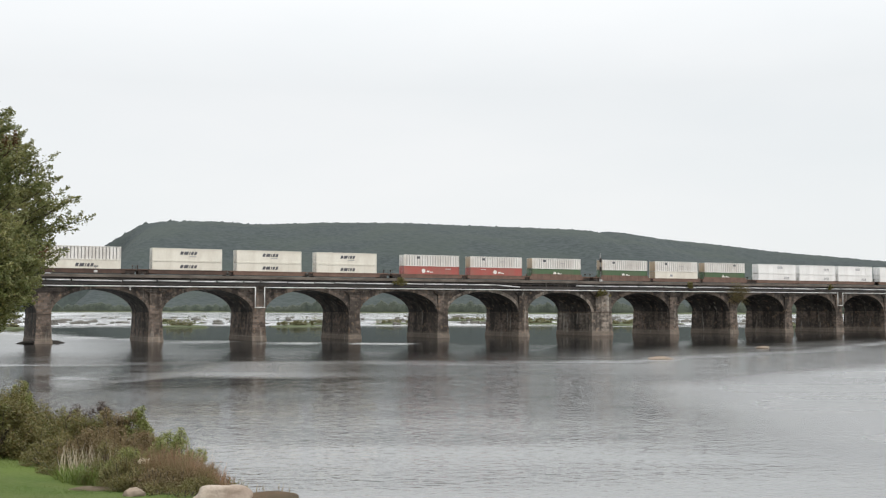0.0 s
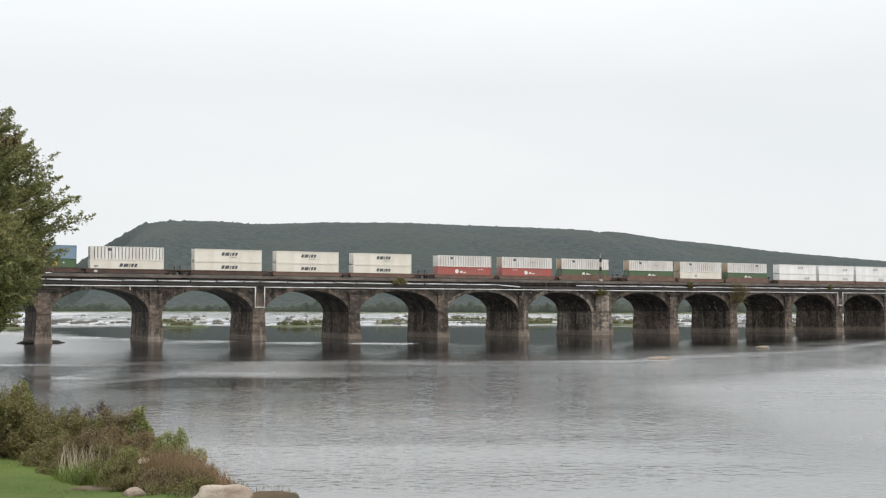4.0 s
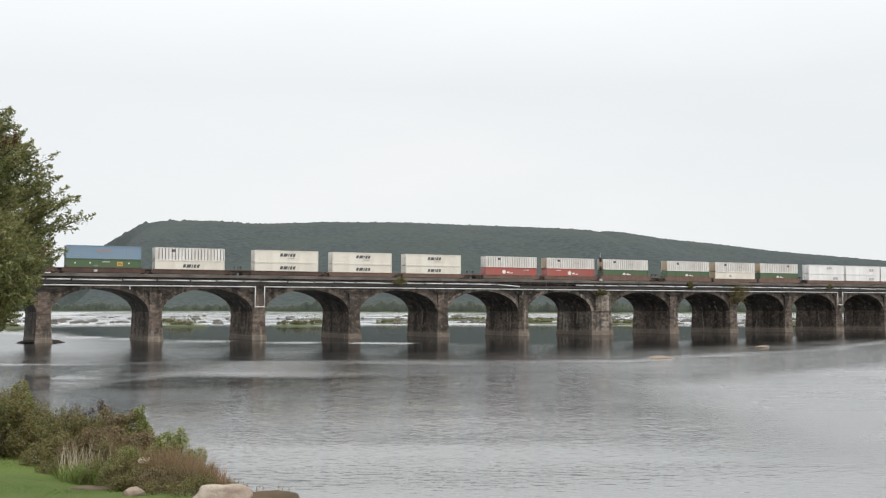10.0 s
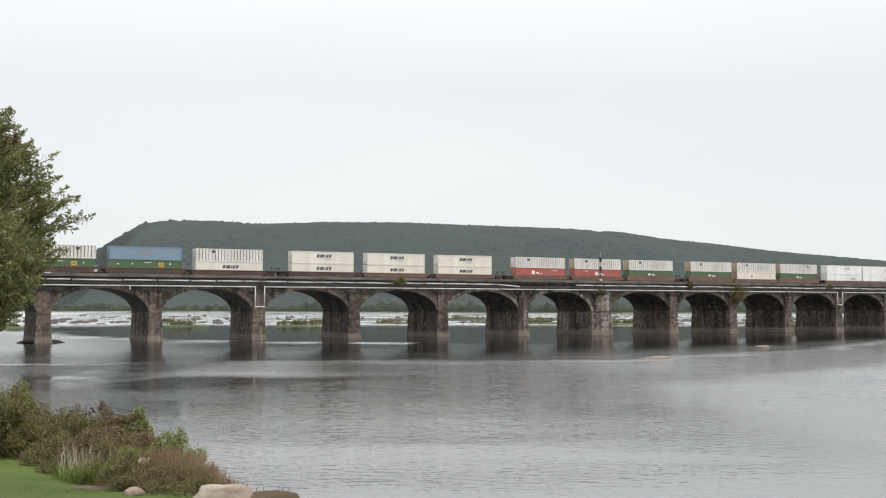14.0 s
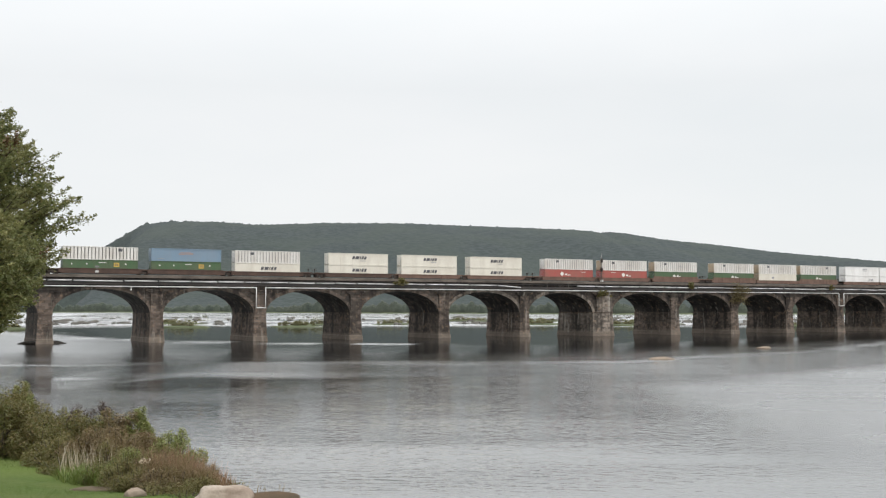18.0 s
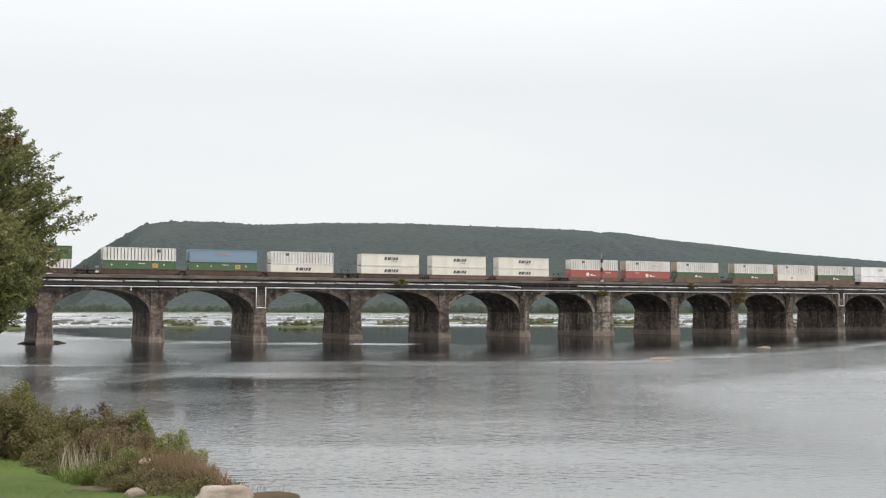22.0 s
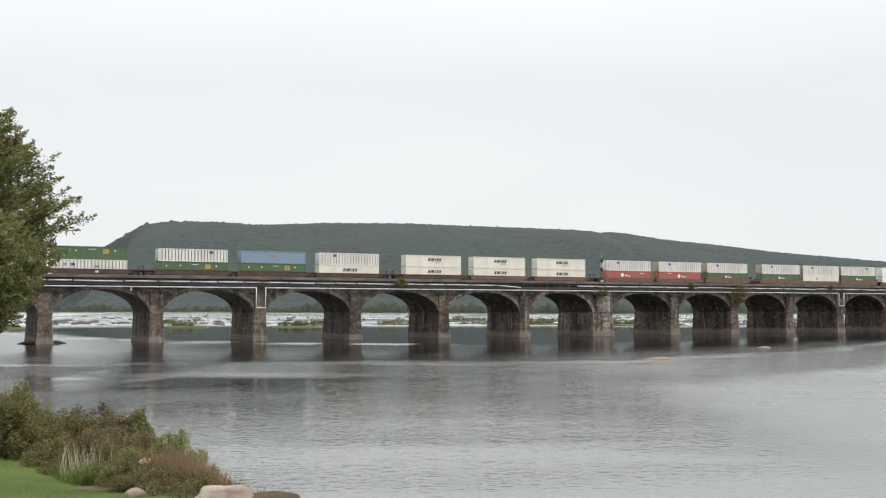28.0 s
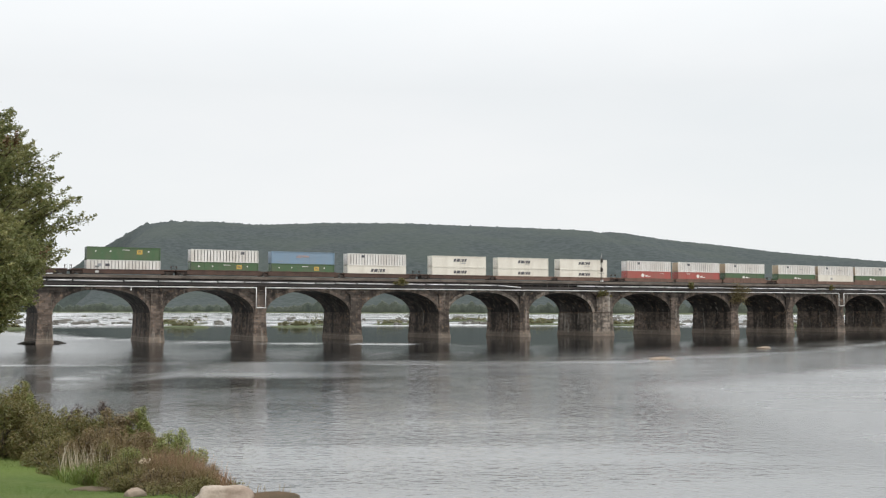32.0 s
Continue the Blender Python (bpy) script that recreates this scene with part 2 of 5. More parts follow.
    amp = times(t, times(t, amp, still), ramp(times(t, rips, times(t, ramp(across, -30, 20, 0.4, 1.0), ramp(across, 45, 25, 0.35, 1.0))), 0, 1, 1.0, 2.8))
    amp = times(t, amp, times(t, times(t, foam_glare, 2.0), times(t, times(t, pool, puff), 0.10), "ADD"), "ADD")
    h = times(t, times(t, ripples(0.9, 1.1, 3, 0.2, 0.8, 0.3, True), 0.8), times(t, ripples(1.0, 2.0, 2, 0.2, 0.8, 0.16, True), 1.2), "ADD")
    h = times(t, h, times(t, ripples(1.3, 2.7, 2, 0.2, 0.8, -0.2, True), 1.0), "ADD")
    h = times(t, h, times(t, ripples(0.22, 0.30, 2, 0.2, 0.8, 0.0, True), 0.35), "ADD")
    h = times(t, h, times(t, times(t, ripples(0.9, 0.28, 3, 0.2, 0.8, 0.12, True), 2.4), ramp(out, 70, 110), "MULTIPLY"), "ADD")
    h = times(t, h, times(t, ripples(2.3, 0.7, 2, 0.2, 0.8, 0.22, True), 0.8), "ADD")
    bp = t.nodes.new("ShaderNodeBump")
    bp.inputs["Distance"].default_value = 0.028
    t.links.new(amp, bp.inputs["Strength"])
    t.links.new(h, bp.inputs["Height"])
    t.links.new(bp.outputs[0], gloss.inputs["Normal"])
    b.inputs["Specular IOR Level"].default_value = 0
    b.inputs["Roughness"].default_value = 1.0
    fres = t.nodes.new("ShaderNodeFresnel")
    fres.inputs["IOR"].default_value = 1.7
    t.links.new(bp.outputs[0], fres.inputs["Normal"])
    mix = t.nodes.new("ShaderNodeMixShader")
    t.links.new(fres.outputs[0], mix.inputs[0])
    t.links.new(b.outputs[0], mix.inputs[1])
    t.links.new(gloss.outputs[0], mix.inputs[2])
    t.links.new(mix.outputs[0], t.nodes["Material Output"].inputs[0])
    return m


STONE = stone("brownstone", (0.17, 0.131, 0.106), (0.042, 0.037, 0.033), (0.12, 0.11, 0.10))
STONE_DARK = stone("sooty_brownstone", (0.105, 0.084, 0.07), (0.03, 0.028, 0.026), (0.09, 0.085, 0.08))
# darker than the wall stone: shade under the arches is in the colour
LINING = stone("shaded_sooty_lining", (0.085, 0.073, 0.064), (0.026, 0.024, 0.023), (0.05, 0.047, 0.044), False, 0.25, 0.05)
STONE_PALE = stone("pale_brownstone", (0.28, 0.235, 0.195), (0.05, 0.044, 0.039), (0.16, 0.15, 0.14), True, 0.62, 0.2, 1.0)
CONCRETE = worn("weathered_concrete", (0.175, 0.148, 0.127), (0.065, 0.056, 0.048), 0.9, 0, 0.28, 1.0, "world", (1, 1, 3), 0.4)
STEEL_DARK = worn("dark_steel", (0.035, 0.034, 0.034), (0.08, 0.06, 0.05), 0.6, 0.3, 0.6, 0.6, "world")
PIPE_WHITE = worn("white_pipe_paint", (0.72, 0.72, 0.70), (0.35, 0.33, 0.31), 0.45, 0, 0.3, 0.5, "world")
PIPE_GREY = worn("galvanised_pipe", (0.74, 0.74, 0.73), (0.20, 0.19, 0.18), 0.4, 0.2, 0.25, 0.8, "world")
MAST_GREY = worn("weathered_grey_steel", (0.20, 0.20, 0.195), (0.10, 0.09, 0.08), 0.6, 0.2, 1.0, 0.6, "world")
BALLAST = worn("track_ballast", (0.20, 0.17, 0.15), (0.09, 0.075, 0.065), 0.95, 0, 3.0, 0.9, "world", (1, 1, 1), 0.8)
RAIL_STEEL = worn("rail_steel", (0.16, 0.10, 0.07), (0.28, 0.27, 0.26), 0.5, 0.6, 1.0, 0.5, "world")
WATER = water_material()
SOIL = worn("bank_soil", (0.13, 0.10, 0.07), (0.06, 0.05, 0.035), 0.95, 0, 1.2, 0.8, "world", (1, 1, 1), 0.7)
DRIFT = worn("wet_driftwood", (0.028, 0.025, 0.022), (0.05, 0.045, 0.04), 0.9, 0, 2.0, 0.7)
EARTH = worn("dark_earth", (0.105, 0.07, 0.042), (0.055, 0.045, 0.03), 0.95, 0, 3.0, 0.9, "object", (1, 1, 1), 0.9)
ROCK_PALE = worn("pale_boulder", (0.40, 0.345, 0.285), (0.18, 0.13, 0.10), 0.9, 0, 2.2, 0.95, "object", (1, 1, 1), 0.6)
ROCK_DARK = worn("grey_river_rock", (0.125, 0.118, 0.104), (0.055, 0.052, 0.047), 0.85, 0, 0.8, 0.8, "object", (1, 1, 1), 0.6)
ROCK_BROWN = worn("brown_river_rock", (0.27, 0.21, 0.16), (0.13, 0.11, 0.09), 0.85, 0, 1.2, 0.8, "object", (1, 1, 1), 0.6)
BARK = worn("bark", (0.10, 0.08, 0.065), (0.05, 0.042, 0.035), 0.95, 0, 2.0, 0.8, "object", (3, 3, 0.6), 0.8)
LEAF_TREE = leafage("maple_leaves", (0.115, 0.145, 0.054), (0.185, 0.21, 0.078), (0.27, 0.235, 0.09), 0.25, 0.45)
LEAF_RUST = leafage("rusty_leaves", (0.13, 0.06, 0.03), (0.19, 0.10, 0.05), (0.10, 0.08, 0.03), 0.3)
LEAF_BUSH = leafage("shrub_leaves", (0.086, 0.098, 0.028), (0.140, 0.142, 0.042), (0.20, 0.145, 0.057), 0.35, 0.4)
LEAF_LIME = leafage("lime_leaves", (0.12, 0.145, 0.034), (0.185, 0.21, 0.058), (0.25, 0.245, 0.09), 0.3)
LEAF_BROWN = leafage("brown_weeds", (0.165, 0.112, 0.056), (0.205, 0.145, 0.075), (0.155, 0.130, 0.05), 0.3)
LEAF_OLIVE = leafage("olive_weeds", (0.115, 0.112, 0.034), (0.17, 0.162, 0.053), (0.195, 0.145, 0.060), 0.3)
STRAW = leafage("dry_stalks", (0.55, 0.48, 0.38), (0.45, 0.38, 0.28), (0.28, 0.24, 0.14), 0.3)


def hill_material(name, dark, light, mixed):
    m, t, b = paint(name, 0.95)
    v = coords(t, "world", (1, 1, 1))
    crowns = grain(t, v, 0.075, 4, 0.36, 0.64)
    stands = grain(t, v, 0.005, 6, 0.42, 0.58)
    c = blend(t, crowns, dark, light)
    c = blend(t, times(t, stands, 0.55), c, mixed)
    t.links.new(c, b.inputs["Base Color"])
    relief(t, b, crowns, 0.4, 1.5)
    return m


# distance haze is put into the ridge's greens: bluer, greyer, less contrast
HILL = hill_material("hazy_wooded_hillside", (0.036, 0.0455, 0.046), (0.057, 0.068, 0.0675), (0.055, 0.067, 0.058))
FAR_LEAF = hill_material("far_bank_trees", (0.036, 0.046, 0.038), (0.070, 0.082, 0.064), (0.066, 0.072, 0.054))

# ------------------------------------------------------------ mesh helpers
def box(bm, x0, x1, y0, y1, z0, z1):
    v = [bm.verts.new((x, y, z)) for x in (x0, x1) for y in (y0, y1) for z in (z0, z1)]
    for q in ((0, 1, 3, 2), (4, 6, 7, 5), (0, 4, 5, 1), (2, 3, 7, 6), (0, 2, 6, 4), (1, 5, 7, 3)):
        bm.faces.new([v[i] for i in q])
    return v


def tube(bm, p, q, r0, r1=None, n=8, cap=True):
    p, q = Vector(p), Vector(q)
    r1 = r0 if r1 is None else r1
    way = (q - p).normalized()
    side = way.orthogonal().normalized()
    other = way.cross(side)
    rings = []
    for c, r in ((p, r0), (q, r1)):
        rings.append([bm.verts.new(c + r * (math.cos(2 * math.pi * i / n) * side + math.sin(2 * math.pi * i / n) * other)) for i in range(n)])
    for i in range(n):
        f = bm.faces.new((rings[0][i], rings[0][(i + 1) % n], rings[1][(i + 1) % n], rings[1][i]))
        f.smooth = True
    if cap:
        bm.faces.new(rings[0][::-1])
        bm.faces.new(rings[1])


def mesh_of(name, bm, material):
    bmesh.ops.recalc_face_normals(bm, faces=bm.faces)
    me = bpy.data.meshes.new(name)
    bm.to_mesh(me)
    bm.free()
    me.materials.append(material)
    return me


def part(name, bm, material, parent, label=""):
    """One mesh object under a thing or under a part."""
    me = bm if isinstance(bm, bpy.types.Mesh) else mesh_of(name, bm, material)
    ob = new(name, me)
    ob.parent = parent
    if label:
        ob["label"] = label
    return ob


def thing(name, label, category, group="", kind="", at=None, data=None):
    ob = tagged(new(name, data), label, category, group, kind)
    if at is not None:
        ob.matrix_basis = at
    return ob


def rounded(bm, width=0.05, seg=1):
    bmesh.ops.bevel(bm, geom=[e for e in bm.edges], offset=width, segments=seg, affect="EDGES", clamp_overlap=True)


def leaf_mesh(name, spots, size, seed, material, up=0.3, long=1.6):
    """Many small pointed leaves, one at each spot, each turned its own way."""
    rng = np.random.default_rng(seed)
    spots = np.asarray(spots, float)
    n = len(spots)
    a = rng.normal(size=(n, 3))
    a[:, 2] = a[:, 2] * 0.55 + up * 0.5
    a /= np.linalg.norm(a, axis=1)[:, None]
    b = np.cross(a, rng.normal(size=(n, 3)) * 0.75 + np.array((0, 0, 0.9)))
    b /= np.linalg.norm(b, axis=1)[:, None]
    s = (size * rng.uniform(0.6, 1.4, n))[:, None]
    tip, base = spots + a * s * long / 2, spots - a * s * long / 2
    l, r = spots + b * s * 0.45, spots - b * s * 0.45
    verts = np.stack([base, l, tip, r], 1).reshape(-1, 3)
    faces = np.arange(4 * n).reshape(n, 4)
    me = bpy.data.meshes.new(name)
    me.from_pydata(verts.tolist(), [], faces.tolist())
    me.materials.append(material)
    return me


def sight(u, d):
    """The plan place d metres ahead of the camera's stand, at the bearing whose tangent is u to the right."""
    return EYE.xy + (AHEAD.xy + ASIDE.xy * u) * d


# ------------------------------------------------------------ river, banks, far land
def shore_far(u):
    """How far ahead the far bank lies, by bearing."""
    return min(1990.0, 1350 + 1500 * max(0, 0.12 - u) + 3000 * max(0, -0.06 - u) ** 1.55)


RIDGE = ((-1.2, 150), (-0.60, 165), (-0.385, 95), (-0.345, 122), (-0.315, 188), (-0.298, 222), (-0.275, 262), (-0.25, 268),
         (-0.20, 264), (-0.165, 255), (-0.11, 262), (-0.03, 260), (0.06, 248), (0.115, 240), (0.129, 237), (0.138, 228), (0.146, 235), (0.160, 231),
         (0.191, 214), (0.243, 195), (0.295, 172), (0.348, 154), (0.41, 140), (0.6, 112), (1.2, 90))


def ridge_height(u):
    for (a, h), (b, k) in zip(RIDGE, RIDGE[1:]):
        if u <= b:
            f = max(0.0, min(1.0, (u - a) / (b - a)))
            return h + (k - h) * f
    return RIDGE[-1][1]


def build_far_land():
    # wooded ridge: a height field with a rough tree canopy
    rng = np.random.default_rng(5)
    cols, depth = 760, 84
    verts, faces = [], []
    for j in range(depth):
        f = j / (depth - 1)
        for i in range(cols):
            a = -2050 + 4100 * i / (cols - 1)
            fwd = 2050 + 1650 * f ** 0.85
            top = ridge_height(a / 3300.0) * 3300 / 3300
            nose = max(0.0, min(1.0, (-690 - a) / 330))
            foot = 2050 + 1050 * nose * nose * (3 - 2 * nose)
            e = max(0.0, (fwd - foot) / (3300 - foot))
            lift = (math.sin(min(1.0, e) * math.pi / 2) ** 1.35) if e <= 1 else math.cos((fwd - 3300) / 400 * 0.45)
            spur = noise.noise((a / 260, fwd / 700, 1.5)) * 60 * math.sin(min(1, e) * math.pi) * max(0.0, 1 - e) ** 1.3
            rough = rng.normal() * 0.7 + noise.noise((a / 35, fwd / 60, 7.0)) * 1.3
            rough += rng.uniform(0, 1) ** 2.2 * 9.5 * math.exp(-((e - 1) / 0.025) ** 2)
            z = max(2.0, (top + 1) * lift + spur + rough) if j else -1.0
            p = EYE.xy + AHEAD.xy * fwd + ASIDE.xy * a
            verts.append((p.x, p.y, z))
    for j in range(depth - 1):
        for i in range(cols - 1):
            k = j * cols + i
            faces.append((k, k + 1, k + cols + 1, k + cols))
    me = bpy.data.meshes.new("wooded_ridge")
    me.from_pydata(verts, [], faces)
    me.polygons.foreach_set("use_smooth", [True] * len(faces))
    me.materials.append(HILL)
    thing("backdrop_ridge", "long flat-topped wooded ridge in grey-green haze", "hill", kind="structure", data=me)

    # far bank: low land with a line of trees at the water's edge
    bm = bmesh.new()
    steps = [-0.62 + 1.3 * i / 90 for i in range(91)]
    lo, hi, back = [], [], []
    for u in steps:
        d = shore_far(u)
        p, q, r = sight(u, d), sight(u, d + 14), sight(u, 4600)
        lo.append(bm.verts.new((p.x, p.y, -0.5)))
        hi.append(bm.verts.new((q.x, q.y, 2.0)))
        back.append(bm.verts.new((r.x, r.y, 3.0)))
    for i in range(90):
        bm.faces.new((lo[i], lo[i + 1], hi[i + 1], hi[i]))
        bm.faces.new((hi[i], hi[i + 1], back[i + 1], back[i]))
    thing("ground_far_bank", "low far river bank under the trees", "ground", kind="structure", data=mesh_of("ground_far_bank", bm, FAR_GROUND))

    # the trees that line it: a rough, lumpy canopy
    rng = np.random.default_rng(8)
    cols, verts, faces = 1500, [], []
    steps = ((12, 0.0), (13, 0.45), (15, 0.8), (19, 1.0), (26, 0.92), (36, 1.05), (50, 1.0), (80, 1.1), (130, 1.15), (220, 1.1))
    for i in range(cols):
        u = -0.55 + 1.1 * i / (cols - 1)
        tall = 11.0 + 7 * noise.noise((u * 30, 3.0, 0.0)) + 6 * noise.noise((u * 170, 5.0, 0.0)) + 2 * noise.noise((u * 600, 5.0, 0.0))
        near = shore_far(u) + 5 * noise.noise((u * 90, 1.0, 2.0))
        for k, (back, f) in enumerate(steps):
            p = sight(u + rng.normal() * 0.0002, near + back)
            verts.append((p.x, p.y, 1.2 + max(0.0, tall * f + (rng.normal() * 0.5 if k else 0))))
    n = len(steps)
    for i in range(cols - 1):
        for k in range(n - 1):
            a = i * n + k
            faces.append((a, a + n, a + n + 1, a + 1))
    me = bpy.data.meshes.new("far_trees")
    me.from_pydata(verts, [], faces)
    me.materials.append(FAR_LEAF)
    thing("far_trees", "line of green trees along the far river bank", "trees", kind="stuff", data=me)


FAR_GROUND = worn("far_meadow", (0.10, 0.115, 0.065), (0.075, 0.085, 0.05), 0.95, 0, 0.02, 0.8, "world")

# the near bank's water line: metres aside, metres ahead
SHORE = ((-400, 330), (-189, 245), (-120, 182), (-80, 130), (-42, 92), (-24, 66), (-15, 52), (-8.2, 38), (-6.8, 35), (-5, 31.5), (-3.0, 30.4), (-2.3, 24), (1, 17), (5, 13),
         (12, 4), (40, -6), (120, -20), (400, -60))


def bank_height(a, b):
    """Height of the near bank, a metres aside and b metres ahead of the camera's stand."""
    edge = SHORE[-1][1]
    for (p, q), (r, w) in zip(SHORE, SHORE[1:]):
        if a <= r:
            edge = q + (w - q) * max(0.0, min(1.0, (a - p) / (r - p)))
            break
    lawn = max(2.0, 5.8 - 0.09 * max(0.0, b)) + 0.1 * min(3.5, max(0.0, -a - 8.0)) * min(1.0, max(0.0, b - 12.0) / 8)
    return max(-1.2, min(lawn, (edge - b) * 0.45 - 0.1))


def bank_z(u, d):
    return bank_height(u * d, d)


def on_bank(u, d):
    p = sight(u, d)
    return Vector((p.x, p.y, bank_z(u, d)))


def build_near_bank():
    bs = [-200 + 24 * k for k in range(8)] + [-8 + 0.9 * k + 0.016 * k * k for k in range(96)]
    lat = [0.55 * k + 0.022 * k * k for k in range(90)]
    al = sorted(set([-v for v in lat] + lat))
    bm = bmesh.new()
    grid = []
    for a in al:
        row = []
        for b in bs:
            q = EYE.xy + AHEAD.xy * b + ASIDE.xy * a
            p = Vector((q.x, q.y, bank_height(a, b)))
            p.z += 0.05 * noise.noise(p * 0.8) + 0.1 * noise.noise(p * 0.25)
            row.append(bm.verts.new(p))
        grid.append(row)
    for i in range(len(al) - 1):
        for j in range(len(bs) - 1):
            f = bm.faces.new((grid[i][j], grid[i + 1][j], grid[i + 1][j + 1], grid[i][j + 1]))
            f.smooth = True
    thing("ground_bank", "mown grass bank falling to the river", "ground", kind="structure", data=mesh_of("ground_bank", bm, BANK))


def bank_material():
    """Grass on the lawn, bare soil where the bank falls away."""
    m, t, b = paint("grass_bank", 0.9)
    v = coords(t, "world")
    tuft = grain(t, v, 7.0, 4, 0.3, 0.7)
    patchy = grain(t, v, 0.7, 4, 0.35, 0.65)
    g = blend(t, tuft, (0.043, 0.071, 0.012), (0.068, 0.101, 0.021))
    g = blend(t, times(t, patchy, 0.5), g, (0.09, 0.105, 0.034))
    g = blend(t, times(t, grain(t, v, 0.25, 3, 0.4, 0.65), 0.5), g, (0.10, 0.135, 0.026))
    slope = t.nodes.new("ShaderNodeSeparateXYZ")
    t.links.new(t.nodes.new("ShaderNodeNewGeometry").outputs["Normal"], slope.inputs[0])
    steep = t.nodes.new("ShaderNodeMapRange")
    steep.inputs["From Min"].default_value, steep.inputs["From Max"].default_value = 0.988, 0.965
    t.links.new(slope.outputs[2], steep.inputs["Value"])
    soil = blend(t, patchy, (0.13, 0.10, 0.07), (0.07, 0.055, 0.04))
    t.links.new(blend(t, steep.outputs[0], g, soil), b.inputs["Base Color"])
    relief(t, b, tuft, 0.8, 0.03)
    return m


BANK = bank_material()


def build_river():
    bm = bmesh.new()
    c = [(-3000, -400), (3500, -400), (3500, 4200), (-3000, 4200)]
    bm.faces.new([bm.verts.new((x, y, 0)) for x, y in c])
    global RIVER
    RIVER = thing("water", "broad grey river, rippled near, broken white over ledges upstream", "river", kind="structure", data=mesh_of("water", bm, WATER))
    bm = bmesh.new()
    bm.faces.new([bm.verts.new((x, y, -2.5)) for x, y in ((-4500, -4500), (4500, -4500), (4500, 4500), (-4500, 4500))])
    thing("ground", "river bed and land out to the horizon", "ground", kind="structure", data=mesh_of("ground", bm, SOIL))


# ------------------------------------------------------------ the bridge
def arch_points(i, grow=0.0, n=24):
    x0, x1 = PIERS[i] + pier_half(i) + 0.05, PIERS[i + 1] - pier_half(i + 1) - 0.05
    mid, a, b = (x0 + x1) / 2, (x1 - x0) / 2 + grow, CROWN - SPRING + grow
    return [(mid - a * math.cos(math.pi * k / n), SPRING + b * math.sin(math.pi * k / n)) for k in range(n + 1)]


def build_bridge():
    bridge = thing("stone_arch_bridge", "long brownstone railway viaduct of round arches across the river", "bridge", at=pose(0, 0, 0))
    for i, x in enumerate(PIERS):
        h = pier_half(i)
        bm = bmesh.new()
        v = box(bm, x - h, x + h, -0.28, WIDE + 0.28, -2.4, SPRING - 0.12)
        for q in v:
            if q.co.z < 0:
                q.co.x += 0.38 * (1 if q.co.x > x else -1)
                q.co.y += 0.35 * (1 if q.co.y > 5 else -1)
        part("pier", bm, STONE_PALE if i == FAT else STONE, bridge)
        bm = bmesh.new()
        v = box(bm, x - h - 0.5, x + h + 0.5, -0.8, WIDE + 0.8, -2.4, 1.05)
        for q in v:
            if q.co.z > 0:
                q.co.x -= 0.18 * (1 if q.co.x > x else -1)
                q.co.y -= 0.18 * (1 if q.co.y > 5 else -1)
        rounded(bm, 0.08)
        part("footing", bm, STONE, bridge)
        bm = bmesh.new()
        box(bm, x - h - 0.12, x + h + 0.12, -0.42, WIDE + 0.42, SPRING - 0.12, SPRING + 0.2)
        part("impost", bm, STONE, bridge)
        bm = bmesh.new()
        if i == FAT:
            box(bm, x - 2.2, x + 3.2, -0.55, 0.05, SPRING + 0.2, 11.0)
        else:
            box(bm, x - 1.35, x + 1.35, -0.34, 0.05, SPRING + 0.2, 10.75)
        part("pilaster", bm, STONE_PALE if i == FAT else STONE, bridge)
        # its stepped cap, each course wider than the one below
        w, z, out = (3.0, 11.0, 0.66) if i == FAT else (1.6, 10.75, 0.42)
        for step, tall in ((0.0, 0.32), (0.45, 0.30), (0.95, 0.42)):
            bm = bmesh.new()
            box(bm, x - w - step, x + w + step, -out - 0.22 * step, 0.05, z, z + tall - 0.02)
            rounded(bm, 0.05)
            part("corbel", bm, STONE_DARK, bridge)
            z += tall
    for i in range(len(PIERS) - 1):
        pts = arch_points(i)
        xa, xb = PIERS[i], PIERS[i + 1]
        outline = [(xa + 0.004, SPRING + 0.2)] + [(x, max(z, SPRING + 0.2)) for x, z in pts[1:-1]] + [(xb - 0.004, SPRING + 0.2)]
        outline.insert(1, (pts[0][0], SPRING + 0.2))
        outline.insert(-1, (pts[-1][0], SPRING + 0.2))
        bm = bmesh.new()
        fl = [bm.verts.new((x, 0, z)) for x, z in outline]
        ft = [bm.verts.new((x, 0, WALL_TOP)) for x, z in outline]
        bl = [bm.verts.new((x, WIDE, z)) for x, z in outline]
        bt = [bm.verts.new((x, WIDE, WALL_TOP)) for x, z in outline]
        for k in range(len(outline) - 1):
            bm.faces.new((fl[k], fl[k + 1], ft[k + 1], ft[k]))
            bm.faces.new((bl[k], bt[k], bt[k + 1], bl[k + 1]))
            bm.faces.new((ft[k], ft[k + 1], bt[k + 1], bt[k]))
        bm.faces.new((fl[0], ft[0], bt[0], bl[0]))
        bm.faces.new((fl[-1], bl[-1], bt[-1], ft[-1]))
        part("arch_span", bm, STONE_DARK, bridge)
        # the vault under it: small sooty stones, darkened for the shade beneath
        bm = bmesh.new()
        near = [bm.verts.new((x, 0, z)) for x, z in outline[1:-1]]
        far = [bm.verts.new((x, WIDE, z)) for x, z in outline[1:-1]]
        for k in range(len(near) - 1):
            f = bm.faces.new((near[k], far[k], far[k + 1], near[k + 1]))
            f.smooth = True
        part("arch_lining", bm, LINING, bridge, "sooty stone vault lining, darkened as in shade")
        # the ring of cut stones round the arch, a little proud and uneven
        inner, outer = arch_points(i, 0.0, 34), arch_points(i, 0.85, 34)
        bm = bmesh.new()
        rng = random.Random(i)
        rows = []
